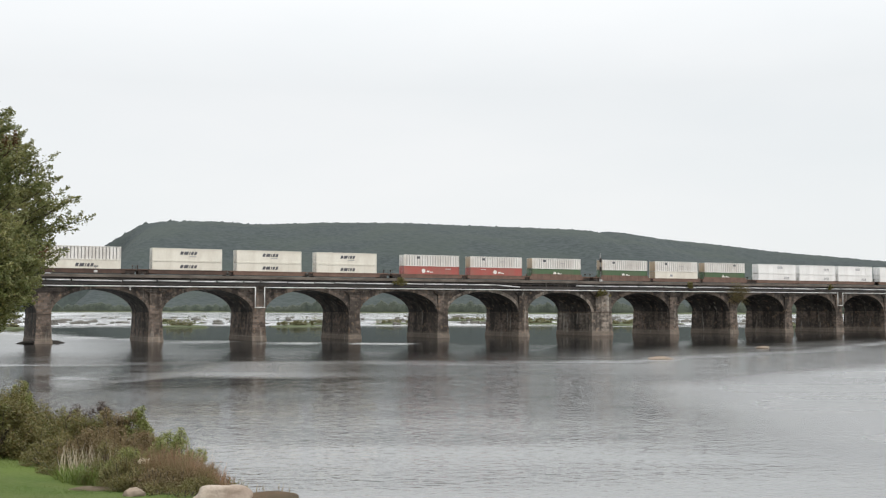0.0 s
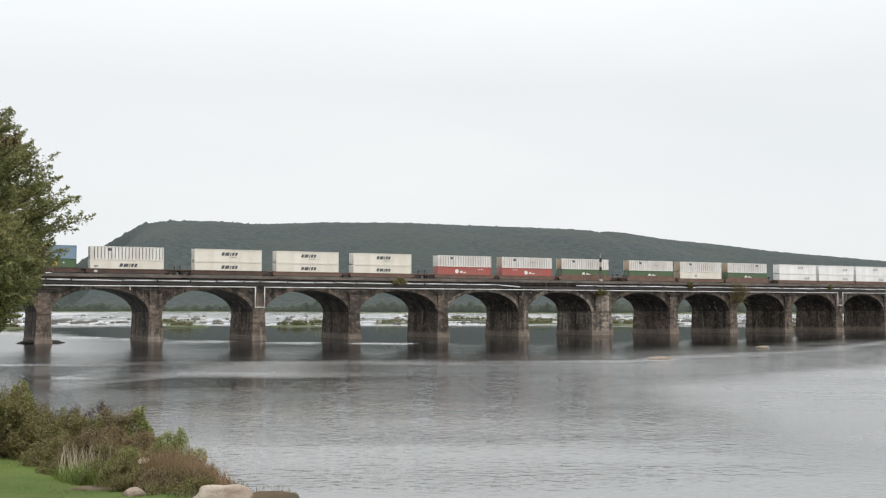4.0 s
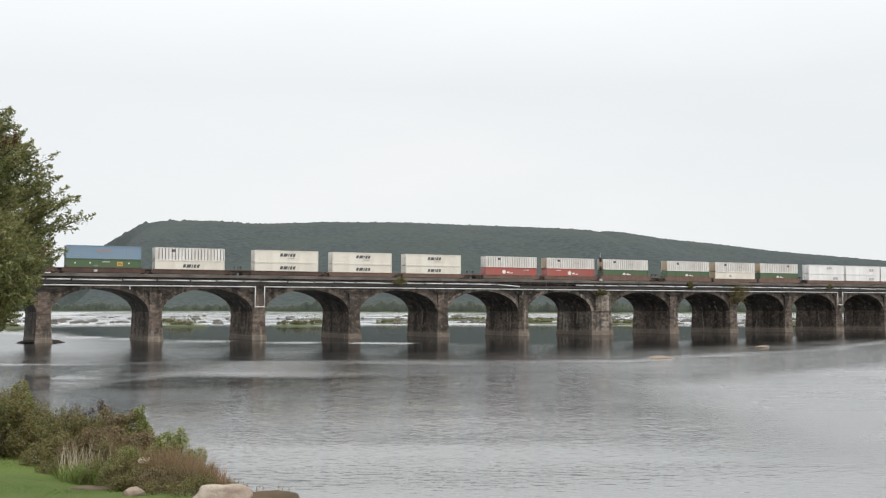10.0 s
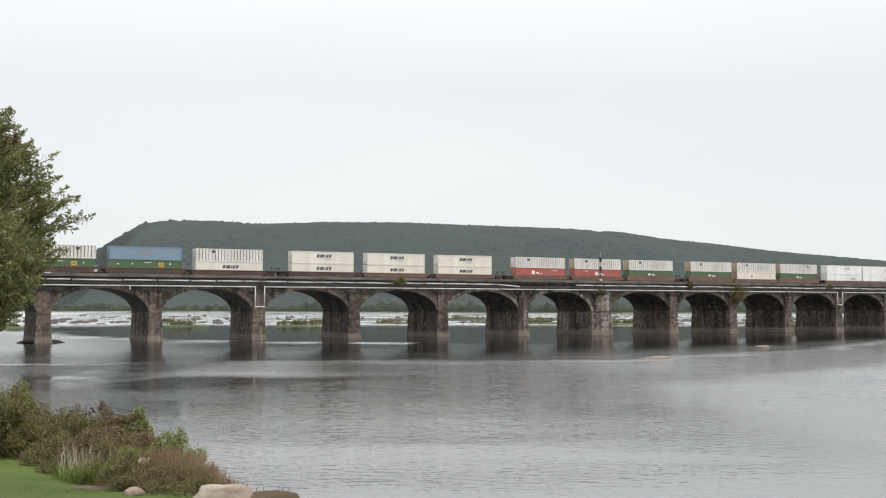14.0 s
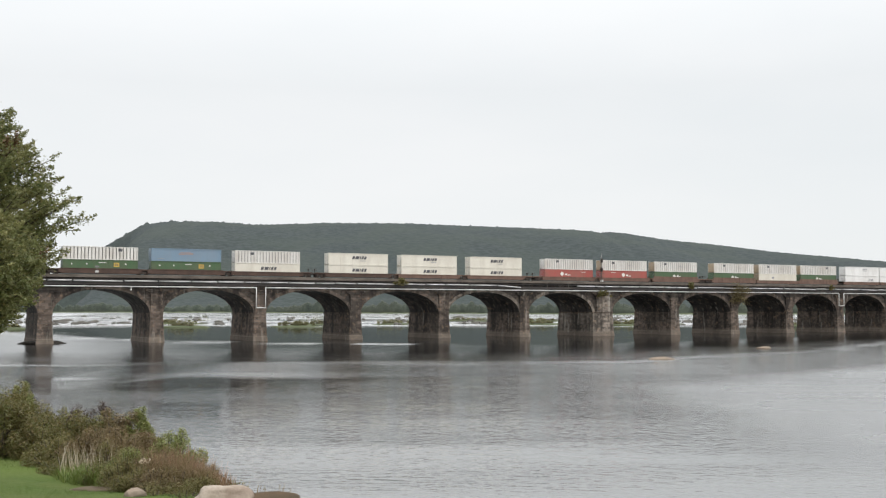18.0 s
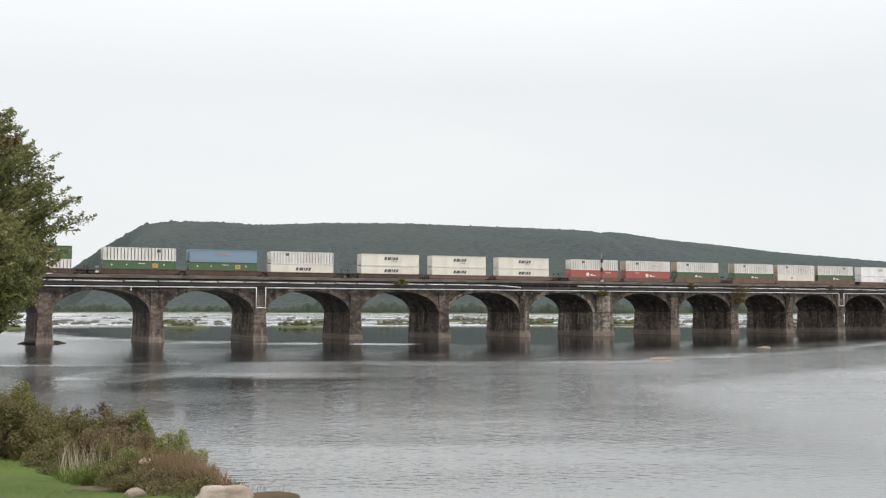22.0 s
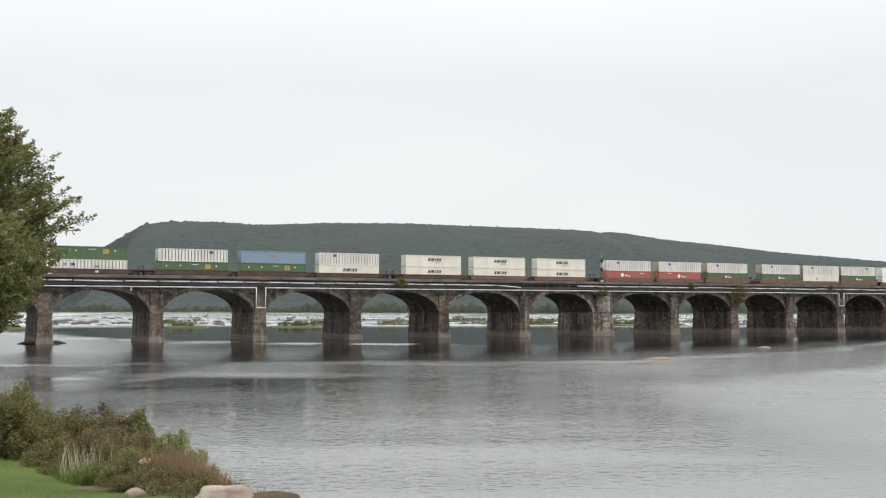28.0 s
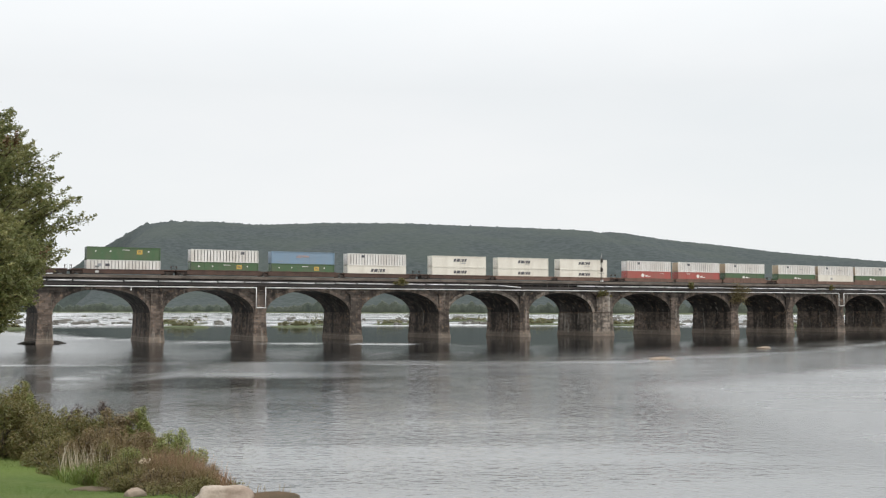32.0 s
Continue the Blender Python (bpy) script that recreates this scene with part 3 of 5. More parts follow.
        for k in range(35):
            out = -0.05 - rng.uniform(0, 0.07)
            (xi, zi), (xo, zo) = inner[k], outer[k]
            grow = rng.uniform(-0.05, 0.09)
            xo, zo = xo + (xo - xi) * grow, zo + (zo - zi) * grow
            rows.append([bm.verts.new(c) for c in ((xi, 0.02, zi), (xi, out, zi), (xo, out, zo), (xo, 0.02, zo))])
        for p, q in zip(rows, rows[1:]):
            for a in range(3):
                bm.faces.new((p[a], p[a + 1], q[a + 1], q[a]))
        part("arch_ring", bm, STONE_PALE if i in (7, 8) else STONE, bridge)
    # deck slab with its overhang, one length per span
    for i in range(len(PIERS) - 1):
        xa, xb = PIERS[i] + 0.01, PIERS[i + 1] - 0.01
        bm = bmesh.new()
        box(bm, xa, xb, -1.15, 0.35, WALL_TOP + 0.02, COPE_TOP)
        part("coping", bm, CONCRETE, bridge)
        bm = bmesh.new()
        box(bm, xa, xb, WIDE - 0.35, WIDE + 0.9, WALL_TOP + 0.02, COPE_TOP)
        part("coping", bm, CONCRETE, bridge)
        bm = bmesh.new()
        box(bm, xa - 0.01, xb + 0.01, 0.35, WIDE - 0.35, WALL_TOP + 0.004, 14.62)
        part("ballast_bed", bm, BALLAST, bridge)
        # dark strips stand in for the shade under the overhang, with small brackets
        bm = bmesh.new()
        box(bm, xa, xb, -0.75, 0.02, 13.72, 14.0)
        box(bm, xa, xb, -0.62, 0.02, 12.72, 13.3)
        for k in range(6):
            x = xa + (k + 0.5) * (xb - xa) / 6
            box(bm, x - 0.07, x + 0.07, -0.95, 0.02, 13.3, 13.42)
        part("shade_strips", bm, STEEL_DARK, bridge)
    # pipes along the face
    for i in range(len(PIERS) - 1):
        xa, xb = PIERS[i], PIERS[i + 1]
        rng = random.Random(40 + i)
        cut = xa
        while cut < xb - 2:
            step = min(xb, cut + rng.uniform(5, 11))
            dz = rng.uniform(-0.05, 0.05)
            sag = 0.45 if 106 < cut < 119 else rng.choice((0, 0, 0.08))
            if not 119 < cut < 135:  # a length has gone here
                bm = bmesh.new()
                tube(bm, (cut + 0.25, -0.9, 13.55 + dz), (step - 0.1, -0.9, 13.55 + dz - sag), 0.155, n=8)
                part("conduit", bm, PIPE_GREY, bridge)
            cut = step
        for seg in range(3):
            x0, x1 = xa + (xb - xa) * seg / 3, xa + (xb - xa) * (seg + 1) / 3
            if i in (5, 13) and seg == 0:
                x0 = xa + 1.12
            if i in (4, 12) and seg == 2:
                x1 = xb - 1.12
            bm = bmesh.new()
            tube(bm, (x0, -0.85, 12.32), (x1, -0.85, 12.32), 0.12, n=8)
            part("water_pipe", bm, PIPE_WHITE, bridge)
            bm = bmesh.new()
            tube(bm, (x1 - 0.25, -0.85, 12.32), (x1 - 0.05, -0.85, 12.32), 0.17, n=8)
            part("pipe_collar", bm, PIPE_WHITE, bridge)
    for i, low in ((5, 7.7), (13, 8.4)):
        x = PIERS[i]
        bm = bmesh.new()
        tube(bm, (x - 1.12, -0.85, 12.44), (x - 1.12, -0.85, low), 0.12)
        tube(bm, (x + 1.12, -0.85, 12.44), (x + 1.12, -0.85, low), 0.12)
        tube(bm, (x - 1.24, -0.85, low), (x + 1.24, -0.85, low), 0.12)
        part("pipe_loop", bm, PIPE_WHITE, bridge, "white pipe looped down the pier face")
    bm = bmesh.new()
    tube(bm, (17.4, -0.85, 12.3), (17.4, -0.85, 11.7), 0.1)
    tube(bm, (17.4, -0.85, 11.72), (17.4, -0.85, 11.5), 0.17)
    part("drain_stub", bm, PIPE_WHITE, bridge, "short white pipe stub")
    # two tracks
    x0, x1 = PIERS[0], PIERS[-1]
    for y in (5.42, 6.86, 10.2, 11.64):
        bm = bmesh.new()
        box(bm, x0, x1, y - 0.037, y + 0.037, 14.92, 15.05)
        box(bm, x0, x1, y - 0.07, y + 0.07, 14.89, 14.92)
        part("rail", bm, RAIL_STEEL, bridge)
    for y in (6.14, 10.92):
        bm = bmesh.new()
        n = int((x1 - x0) / 0.62)
        for k in range(n):
            x = x0 + 0.3 + k * 0.62
            box(bm, x - 0.11, x + 0.11, y - 1.3, y + 1.3, 14.66, 14.89)
        tagged(part("sleepers", bm, STEEL_DARK, bridge), kind="stuff")
        bm = bmesh.new()
        v = box(bm, x0, x1, y - 1.9, y + 1.9, 14.61, 14.80)
        part("ballast_shoulder", bm, BALLAST, bridge)
    return bridge


# ------------------------------------------------------------ the train
TRACK_Y, RAIL_Z = 6.14, 15.05
LONG, BROAD, TALL = 16.15, 2.59, 2.89


def along(s):
    """Place along the bridge for a running length s of the train's way."""
    edge = min(max(s, -45.0), 285.0)
    u = edge / 100
    x = -0.429 + 97.45 * u + 4.960 * u * u - 1.779 * u ** 3
    return x + (s - edge) * (0.92 if s > 0 else 0.93)


def run(t):
    """How far the train has rolled at t seconds, against where it is at 16 s. It slows a little."""
    k = (t - 16) / 16
    return 36.069 * k - 2.4945 * k * k - 0.7935 * k ** 3


RIB_WHITE = worn("white_corrugated_steel", (0.72, 0.71, 0.68), (0.36, 0.30, 0.24), 0.5, 0, 0.6, 0.55, "object", (1, 1, 0.5))
RIB_SHADE = worn("shaded_corrugation_web", (0.40, 0.385, 0.365), (0.20, 0.175, 0.15), 0.6, 0, 0.7, 0.4, "object", (1, 1, 0.5))
CREAM = worn("cream_container_paint", (0.69, 0.66, 0.58), (0.40, 0.35, 0.28), 0.45, 0, 0.5, 0.35, "object", (1, 1, 0.4))
PLAIN_WHITE = worn("white_container_paint", (0.77, 0.765, 0.75), (0.42, 0.40, 0.37), 0.45, 0, 0.5, 0.35, "object", (1, 1, 0.4))
RED = worn("faded_red_container_paint", (0.37, 0.068, 0.056), (0.24, 0.11, 0.085), 0.5, 0, 0.6, 0.8, "object", (1, 1, 0.5))
GREEN = worn("green_container_paint", (0.046, 0.112, 0.044), (0.095, 0.10, 0.06), 0.5, 0, 0.6, 0.7, "object", (1, 1, 0.5))
BLUE = worn("blue_container_paint", (0.16, 0.245, 0.33), (0.19, 0.23, 0.27), 0.5, 0, 0.5, 0.5, "object", (1, 1, 0.5))
TAN = worn("tan_container_end", (0.42, 0.33, 0.22), (0.25, 0.19, 0.13), 0.55, 0, 0.8, 0.6)
INK = worn("dark_lettering_paint", (0.06, 0.06, 0.07), (0.12, 0.12, 0.12), 0.5, 0, 1.0, 0.3)
PATCH_GREY = worn("grey_label_paint", (0.28, 0.29, 0.31), (0.2, 0.2, 0.2), 0.5, 0, 1.0, 0.4)
PATCH_GOLD = worn("gold_emblem_paint", (0.50, 0.34, 0.06), (0.35, 0.22, 0.06), 0.5, 0, 1.0, 0.4)
PATCH_WHITE = worn("white_emblem_paint", (0.72, 0.71, 0.68), (0.5, 0.45, 0.4), 0.5, 0, 1.0, 0.4)
PATCH_ORANGE = worn("faded_orange_emblem_paint", (0.32, 0.22, 0.19), (0.2, 0.2, 0.24), 0.5, 0, 1.0, 0.5)
RUST = worn("rusty_brown_wagon_paint", (0.175, 0.107, 0.08), (0.10, 0.06, 0.045), 0.75, 0, 0.8, 0.8)
DIRTY = worn("grimy_brown_wagon_paint", (0.115, 0.075, 0.06), (0.06, 0.045, 0.04), 0.8, 0, 0.8, 0.8)
IRON = worn("black_running_gear", (0.035, 0.032, 0.03), (0.09, 0.06, 0.045), 0.7, 0.3, 2.0, 0.7)


def slant(bm, x, z, w, h, y, lean=0.3):
    """A flat leaning bar, 12 mm thick, on a wall that faces -y."""
    q = [(x, z), (x + w, z), (x + w + lean * h, z + h), (x + lean * h, z + h)]
    f = [bm.verts.new((a, y - 0.012, c)) for a, c in q]
    b = [bm.verts.new((a, y + 0.004, c)) for a, c in q]
    bm.faces.new(f)
    for k in range(4):
        bm.faces.new((f[k], f[(k + 1) % 4], b[(k + 1) % 4], b[k]))


def disc(bm, x, z, r, y, n=14):
    f = [bm.verts.new((x + r * math.cos(2 * math.pi * k / n), y - 0.012, z + r * math.sin(2 * math.pi * k / n))) for k in range(n)]
    b = [bm.verts.new((v.co.x, y + 0.004, v.co.z)) for v in f]
    bm.faces.new(f)
    for k in range(n):
        bm.faces.new((f[k], f[(k + 1) % n], b[(k + 1) % n], b[k]))


def container(ribbed, skin, end_skin, marks, label, smooth_ends=0):
    """A 53 foot container: its box, posts, rails, ribs, end doors with lock rods, and painted marks. It stands on z = 0, long in x."""
    ob = thing("shipping_container", label, "container", "double-stacked containers")
    hl, hw = LONG / 2, BROAD / 2
    bm = bmesh.new()
    box(bm, -hl + 0.06, hl - 0.06, -hw + 0.05, hw - 0.05, 0.08, TALL - 0.05)
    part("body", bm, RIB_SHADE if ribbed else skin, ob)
    for sx in (-1, 1):
        for sy in (-1, 1):
            bm = bmesh.new()
            box(bm, sx * hl - 0.09, sx * hl + 0.09, sy * hw - 0.07, sy * hw + 0.01, 0, TALL)
            bmesh.ops.translate(bm, vec=(-sx * 0.09, 0, 0), verts=bm.verts)
            part("corner_post", bm, skin, ob)
    for sy in (-1, 1):
        for z, h in ((0.0, 0.16), (TALL - 0.13, 0.13)):
            bm = bmesh.new()
            box(bm, -hl + 0.09, hl - 0.09, sy * hw - 0.05, sy * hw + 0.005, z, z + h)
            part("side_rail", bm, skin, ob)
    if ribbed:
        n = 21
        for sy in (-1, 1):
            # one folded sheet: broad outer ridges, narrow grimy valleys greyed for their shade
            bm = bmesh.new()
            pitch, line = (LONG - 0.3) / n, []
            for k in range(n):
                x = -hl + 0.15 + k * pitch
                wide = 0.86 if smooth_ends and (k < 2 or k > n - 3) else 0.74
                for f, y in ((0.0, 0.05), (0.04, 0.006), (0.04 + wide, 0.006), (0.08 + wide, 0.05)):
                    line.append((x + f * pitch, sy * (hw - y)))
            line.append((hl - 0.15, sy * (hw - 0.05)))
            low = [bm.verts.new((x, y, 0.16)) for x, y in line]
            top = [bm.verts.new((x, y, TALL - 0.13)) for x, y in line]
            for k in range(len(line) - 1):
                f = bm.faces.new((low[k], low[k + 1], top[k + 1], top[k]))
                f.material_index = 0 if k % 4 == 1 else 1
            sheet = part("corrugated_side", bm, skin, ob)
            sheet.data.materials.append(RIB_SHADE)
    else:
        for k in range(1, 5):
            bm = bmesh.new()
            x = -hl + LONG * k / 5
            box(bm, x - 0.03, x + 0.03, -hw + 0.02, -hw + 0.054, 0.16, TALL - 0.13)
            part("panel_seam", bm, skin, ob)
    for sy in (-1, 1):
        bm = bmesh.new()
        y0, y1 = sorted((sy * 0.02, sy * (hw - 0.09)))
        box(bm, -hl - 0.02, -hl + 0.05, y0, y1, 0.12, TALL - 0.12)
        door = part("end_door", bm, end_skin, ob)
        for y in (0.35, 0.85):
            bm = bmesh.new()
            tube(bm, (-hl - 0.05, sy * y, 0.14), (-hl - 0.05, sy * y, TALL - 0.14), 0.025, n=6)
            part("lock_rod", bm, PATCH_GREY, door)
    bm = bmesh.new()
    box(bm, hl - 0.05, hl + 0.01, -hw + 0.09, hw - 0.09, 0.1, TALL - 0.1)
    part("front_wall", bm, end_skin, ob)
    y = -hw - 0.006
    for kind, mx, mz, mat in marks:
        bm = bmesh.new() if kind != "slanted" else None
        if kind == "slanted":
            at = mx - 2.1
            for wide in (0.74, 1.06, 0.34, 0.62, 0.66):
                bm = bmesh.new()
                slant(bm, at, mz, wide - 0.1, 0.74, y, 0.35)
                part("lettering_bar", bm, mat, ob, "dark slanted bar of lettering")
                at += wide + 0.12
        elif kind == "square":
            box(bm, mx - 0.62, mx + 0.62, y - 0.01, y + 0.004, mz, mz + 0.95)
            mark = part("emblem", bm, mat, ob, "square painted emblem")
            bm = bmesh.new()
            box(bm, mx - 0.42, mx + 0.42, y - 0.016, y - 0.01, mz + 0.3, mz + 0.42)
            part("emblem_bar", bm, INK, mark)
            bm = bmesh.new()
            box(bm, mx - 0.42, mx + 0.30, y - 0.016, y - 0.01, mz + 0.56, mz + 0.68)
            part("emblem_bar", bm, INK, mark)
        elif kind == "small":
            box(bm, mx - 0.45, mx + 0.45, y - 0.01, y + 0.004, mz, mz + 0.6)
            mark = part("label_patch", bm, mat, ob, "small dark label patch")
        elif kind == "wide":
            box(bm, mx - 1.05, mx + 1.05, y - 0.01, y + 0.004, mz, mz + 0.7)
            mark = part("label_patch", bm, mat, ob, "wide grey label panel")
            bm = bmesh.new()
            box(bm, mx - 0.85, mx + 0.85, y - 0.016, y - 0.01, mz + 0.16, mz + 0.28)
            part("label_bar", bm, PATCH_WHITE, mark)
            bm = bmesh.new()
            box(bm, mx - 0.85, mx + 0.55, y - 0.016, y - 0.01, mz + 0.42, mz + 0.54)
            part("label_bar", bm, PATCH_WHITE, mark)
        elif kind == "badge":
            disc(bm, mx, mz + 0.75, 0.55, y)
            part("emblem", bm, mat, ob, "round white emblem")
            bm = bmesh.new()
            slant(bm, mx + 0.9, mz + 0.42, 0.8, 0.42, y, 0.2)
            part("lettering_bar", bm, mat, ob)
            bm = bmesh.new()
            slant(bm, mx + 1.85, mz + 0.36, 0.9, 0.22, y, 0.2)
            part("lettering_bar", bm, mat, ob)
        elif kind == "pair":
            disc(bm, mx - 0.6, mz + 0.7, 0.5, y)
            part("emblem", bm, mat, ob, "round white emblem")
            bm = bmesh.new()
            disc(bm, mx + 0.65, mz + 0.6, 0.4, y)
            slant(bm, mx + 0.9, mz + 0.35, 0.8, 0.4, y, 0.2)
            part("emblem_tail", bm, mat, ob)
        elif kind == "line":
            slant(bm, mx - 0.8, mz, 1.6, 0.12, y, 0)
            part("lettering_bar", bm, mat, ob)
        elif kind == "spot":
            disc(bm, mx, mz, 0.16, y, 10)
            part("spot", bm, mat, ob)
        elif kind == "band":
            slant(bm, mx - 1.7, mz + 0.15, 1.3, 0.32, y, 0.3)
            slant(bm, mx - 0.3, mz + 0.25, 1.9, 0.30, y, 0.3)
            slant(bm, mx - 1.3, mz + 0.62, 2.4, 0.12, y, 0.3)
            part("emblem", bm, mat, ob, "faded orange emblem")
    return ob


def wheelset():
    bm = bmesh.new()
    tube(bm, (0, -0.98, 0), (0, 0.98, 0), 0.08, n=8)
    for sy in (-1, 1):
        y = sy * 0.72
        tube(bm, (0, y - 0.065, 0), (0, y + 0.065, 0), 0.42, n=18)
        tube(bm, (0, y - sy * 0.10, 0), (0, y - sy * 0.065, 0), 0.455, n=18)
        tube(bm, (0, y + sy * 0.06, 0), (0, y + sy * 0.24, 0), 0.12, n=8)
        box(bm, -0.36, 0.36, y + sy * 0.065 - 0.01, y + sy * 0.065 + 0.01, -0.05, 0.05)
    return mesh_of("wheelset", bm, IRON)


def well_car(skin, first, last, rolling, sill=1.22):
    """One well of a stack car: sills, floor, end platforms and its bogies; it stands on the rail at z = 0."""
    ob = thing("well_car", "rust-brown well wagon carrying stacked containers", "railway wagon", "train wagons")
    half = LONG / 2 + 0.35
    for sy in (-1, 1):
        bm = bmesh.new()
        y = sy * 1.36
        box(bm, -half, half, y - 0.06, y + 0.06, 0.28, sill - 0.06)
        box(bm, -half, half, y - 0.14, y + 0.14, sill - 0.14, sill)
        box(bm, -half, half, y - 0.13, y + 0.13, 0.22, 0.34)
        for k in range(12):
            x = -half + 0.7 + k * (2 * half - 1.4) / 11
            box(bm, x - 0.05, x + 0.05, y + sy * 0.06 - 0.05, y + sy * 0.06 + 0.05, 0.34, sill - 0.14)
        part("side_sill", bm, skin, ob)
    bm = bmesh.new()
    box(bm, -half, half, -1.3, 1.3, 0.26, 0.33)
    part("well_floor", bm, IRON, ob)
    for sx in (-1, 1):
        outer = 11.35 if (sx < 0 and first) or (sx > 0 and last) else 9.6
        bm = bmesh.new()
        a, b = sorted((sx * half, sx * outer))
        box(bm, a, b, -1.25, 1.25, 1.0, 1.24)
        box(bm, a, b, -0.35, 0.35, 0.72, 1.0)
        v = box(bm, *sorted((sx * half, sx * (half + 0.5))), -1.4, 1.4, 0.34, 1.24)
        part("end_platform", bm, skin, ob)
        if outer > 10:
            bm = bmesh.new()
            box(bm, *sorted((sx * outer, sx * (outer + 0.55))), -0.16, 0.16, 0.7, 1.0)
            part("coupler", bm, IRON, ob)
            bm = bmesh.new()
            for y in (-1.2, 1.2):
                tube(bm, (sx * (outer - 0.1), y, 1.24), (sx * (outer - 0.1), y, 2.15), 0.03, n=6)
            tube(bm, (sx * (outer - 0.1), -1.2, 2.12), (sx * (outer - 0.1), 1.2, 2.12), 0.03, n=6)
            part("hand_rail", bm, IRON, ob)
            bm = bmesh.new()
            tube(bm, (sx * (outer - 0.35), 0.5, 1.24), (sx * (outer - 0.35), 0.5, 2.0), 0.05, n=6)
            tube(bm, (sx * (outer - 0.42), 0.5, 1.95), (sx * (outer - 0.28), 0.5, 1.95), 0.28, n=12)
            part("brake_wheel", bm, IRON, ob)
    places = [-9.95 if first else -9.7] + ([9.95] if last else [])
    for x in places:
        bm = bmesh.new()
        for sy in (-1, 1):
            y = sy * 1.0
            box(bm, x - 1.25, x + 1.25, y - 0.09, y + 0.09, 0.55, 0.75)
            box(bm, x - 0.45, x + 0.45, y - 0.11, y + 0.11, 0.22, 0.6)
            for k in (-1, 1):
                box(bm, x + k * 0.88 - 0.2, x + k * 0.88 + 0.2, y - 0.12, y + 0.12, 0.28, 0.62)
        box(bm, x - 0.25, x + 0.25, -1.0, 1.0, 0.4, 0.72)
        bogie = part("bogie", bm, IRON, ob)
        for k in (-0.88, 0.88):
            ws = part("wheelset", WHEELS, IRON, bogie)
            rolling.append((ws, x + k))
    return ob


SLANT_TOP = [("slanted", 0.3, 1.45, INK), ("line", 1.2, 1.0, PATCH_GREY)]
SLANT_LOW = [("slanted", 0.3, 1.3, INK)]


def build_train():
    """The wagons with their containers; returns what moves: object, running offset of its middle, height above the rail, wheels."""
    kinds = {
        "rib": container(True, RIB_WHITE, RIB_WHITE, [("small", -3.9, 1.9, INK)], "white corrugated container with a small dark label"),
        "rib_b": container(True, RIB_WHITE, TAN, [("small", -4.0, 1.85, INK), ("line", 2, 1.5, PATCH_GREY)], "white corrugated container with a weathered tan end", 1),
        "rib_c": container(True, RIB_WHITE, RIB_WHITE, [("small", 4.2, 1.9, INK)], "white corrugated container with a dark label near its front"),
        "rib_low": container(True, RIB_WHITE, RIB_WHITE, [("small", -3.6, 1.5, INK), ("small", -5.3, 1.5, PATCH_GREY)], "white corrugated container with two small labels"),
        "cream": container(False, CREAM, CREAM, SLANT_TOP, "smooth cream container with dark slanted lettering bars"),
        "cream_low": container(False, CREAM, CREAM, SLANT_LOW, "smooth cream container with dark slanted lettering bars"),
        "red": container(False, RED, RED, [("badge", -2.4, 0.95, PATCH_WHITE), ("line", 4.8, 2.2, PATCH_WHITE)], "faded red container with a round white emblem"),
        "red_b": container(False, RED, RED, [("badge", -0.4, 0.95, PATCH_WHITE), ("line", -4.0, 2.3, PATCH_WHITE)], "faded red container with a round white emblem amidships"),
        "green": container(False, GREEN, GREEN, [("square", 3.4, 1.35, PATCH_GOLD), ("spot", -3.0, 1.95, PATCH_WHITE), ("spot", 5.4, 2.0, PATCH_WHITE), ("spot", -6.2, 1.9, PATCH_WHITE), ("line", 0.4, 2.2, PATCH_WHITE)], "green container with a square gold emblem"),
        "green_b": container(False, GREEN, GREEN, [("pair", 0.0, 0.9, PATCH_WHITE)], "green container with round white emblems"),
        "blue": container(False, BLUE, BLUE, [("band", -0.2, 1.35, PATCH_ORANGE), ("line", -5.9, 0.5, PATCH_GREY)], "faded blue container with an orange emblem"),
        "white": container(False, PLAIN_WHITE, PLAIN_WHITE, [("wide", 1.2, 1.55, PATCH_GREY)], "smooth white container with a grey label panel"),
        "white_low": container(False, PLAIN_WHITE, PLAIN_WHITE, [("wide", 4.0, 1.2, PATCH_GREY)], "smooth white container with a grey label panel low on its side"),
        "plain": container(True, RIB_WHITE, TAN, [("small", 4.0, 1.9, INK)], "white corrugated container with a tan end and a dark label", 1),
        "peach": container(False, CREAM, TAN, [("small", -2.0, 1.4, PATCH_GREY)], "plain cream container with a small grey label"),
    }
    units = [  # running offset of the front end, upper, lower, first of its set, last of its set, wagon colour
        (-30.8, "green", "rib_low", True, True, DIRTY), (-6.9, "green", "rib_low", True, True, DIRTY),
        (16.3, "rib_c", "green", True, False, DIRTY), (35.6, "blue", "green", False, False, DIRTY), (55.0, "rib", "cream_low", False, True, DIRTY),
        (78.3, "cream", "cream_low", True, False, DIRTY), (97.9, "cream", "cream_low", False, False, RUST), (117.7, "cream", "cream_low", False, True, RUST),
        (141.1, "rib", "red", True, False, RUST), (160.3, "rib_b", "red_b", False, False, RUST), (179.5, "rib_b", "green_b", False, True, RUST),
        (203.1, "rib_b", "green_b", True, False, RUST), (222.4, "rib_b", "peach", False, False, RUST), (241.9, "plain", "green_b", False, True, RUST),
        (265.0, "white", "white_low", True, False, RUST), (284.3, "white_low", "white_low", False, False, RUST), (304.0, "white", "white_low", False, True, RUST),
        (327.4, "white", "white_low", True, True, RUST)]
    moving, rolling, used = [], [], set()
    for s, upper, lower, first, last, skin in units:
        mid = s - LONG / 2
        wheels = []
        moving.append((well_car(skin, first, last, wheels, 1.36 if lower == "green" else 1.8 if lower == "green_b" else 1.2), mid, RAIL_Z))
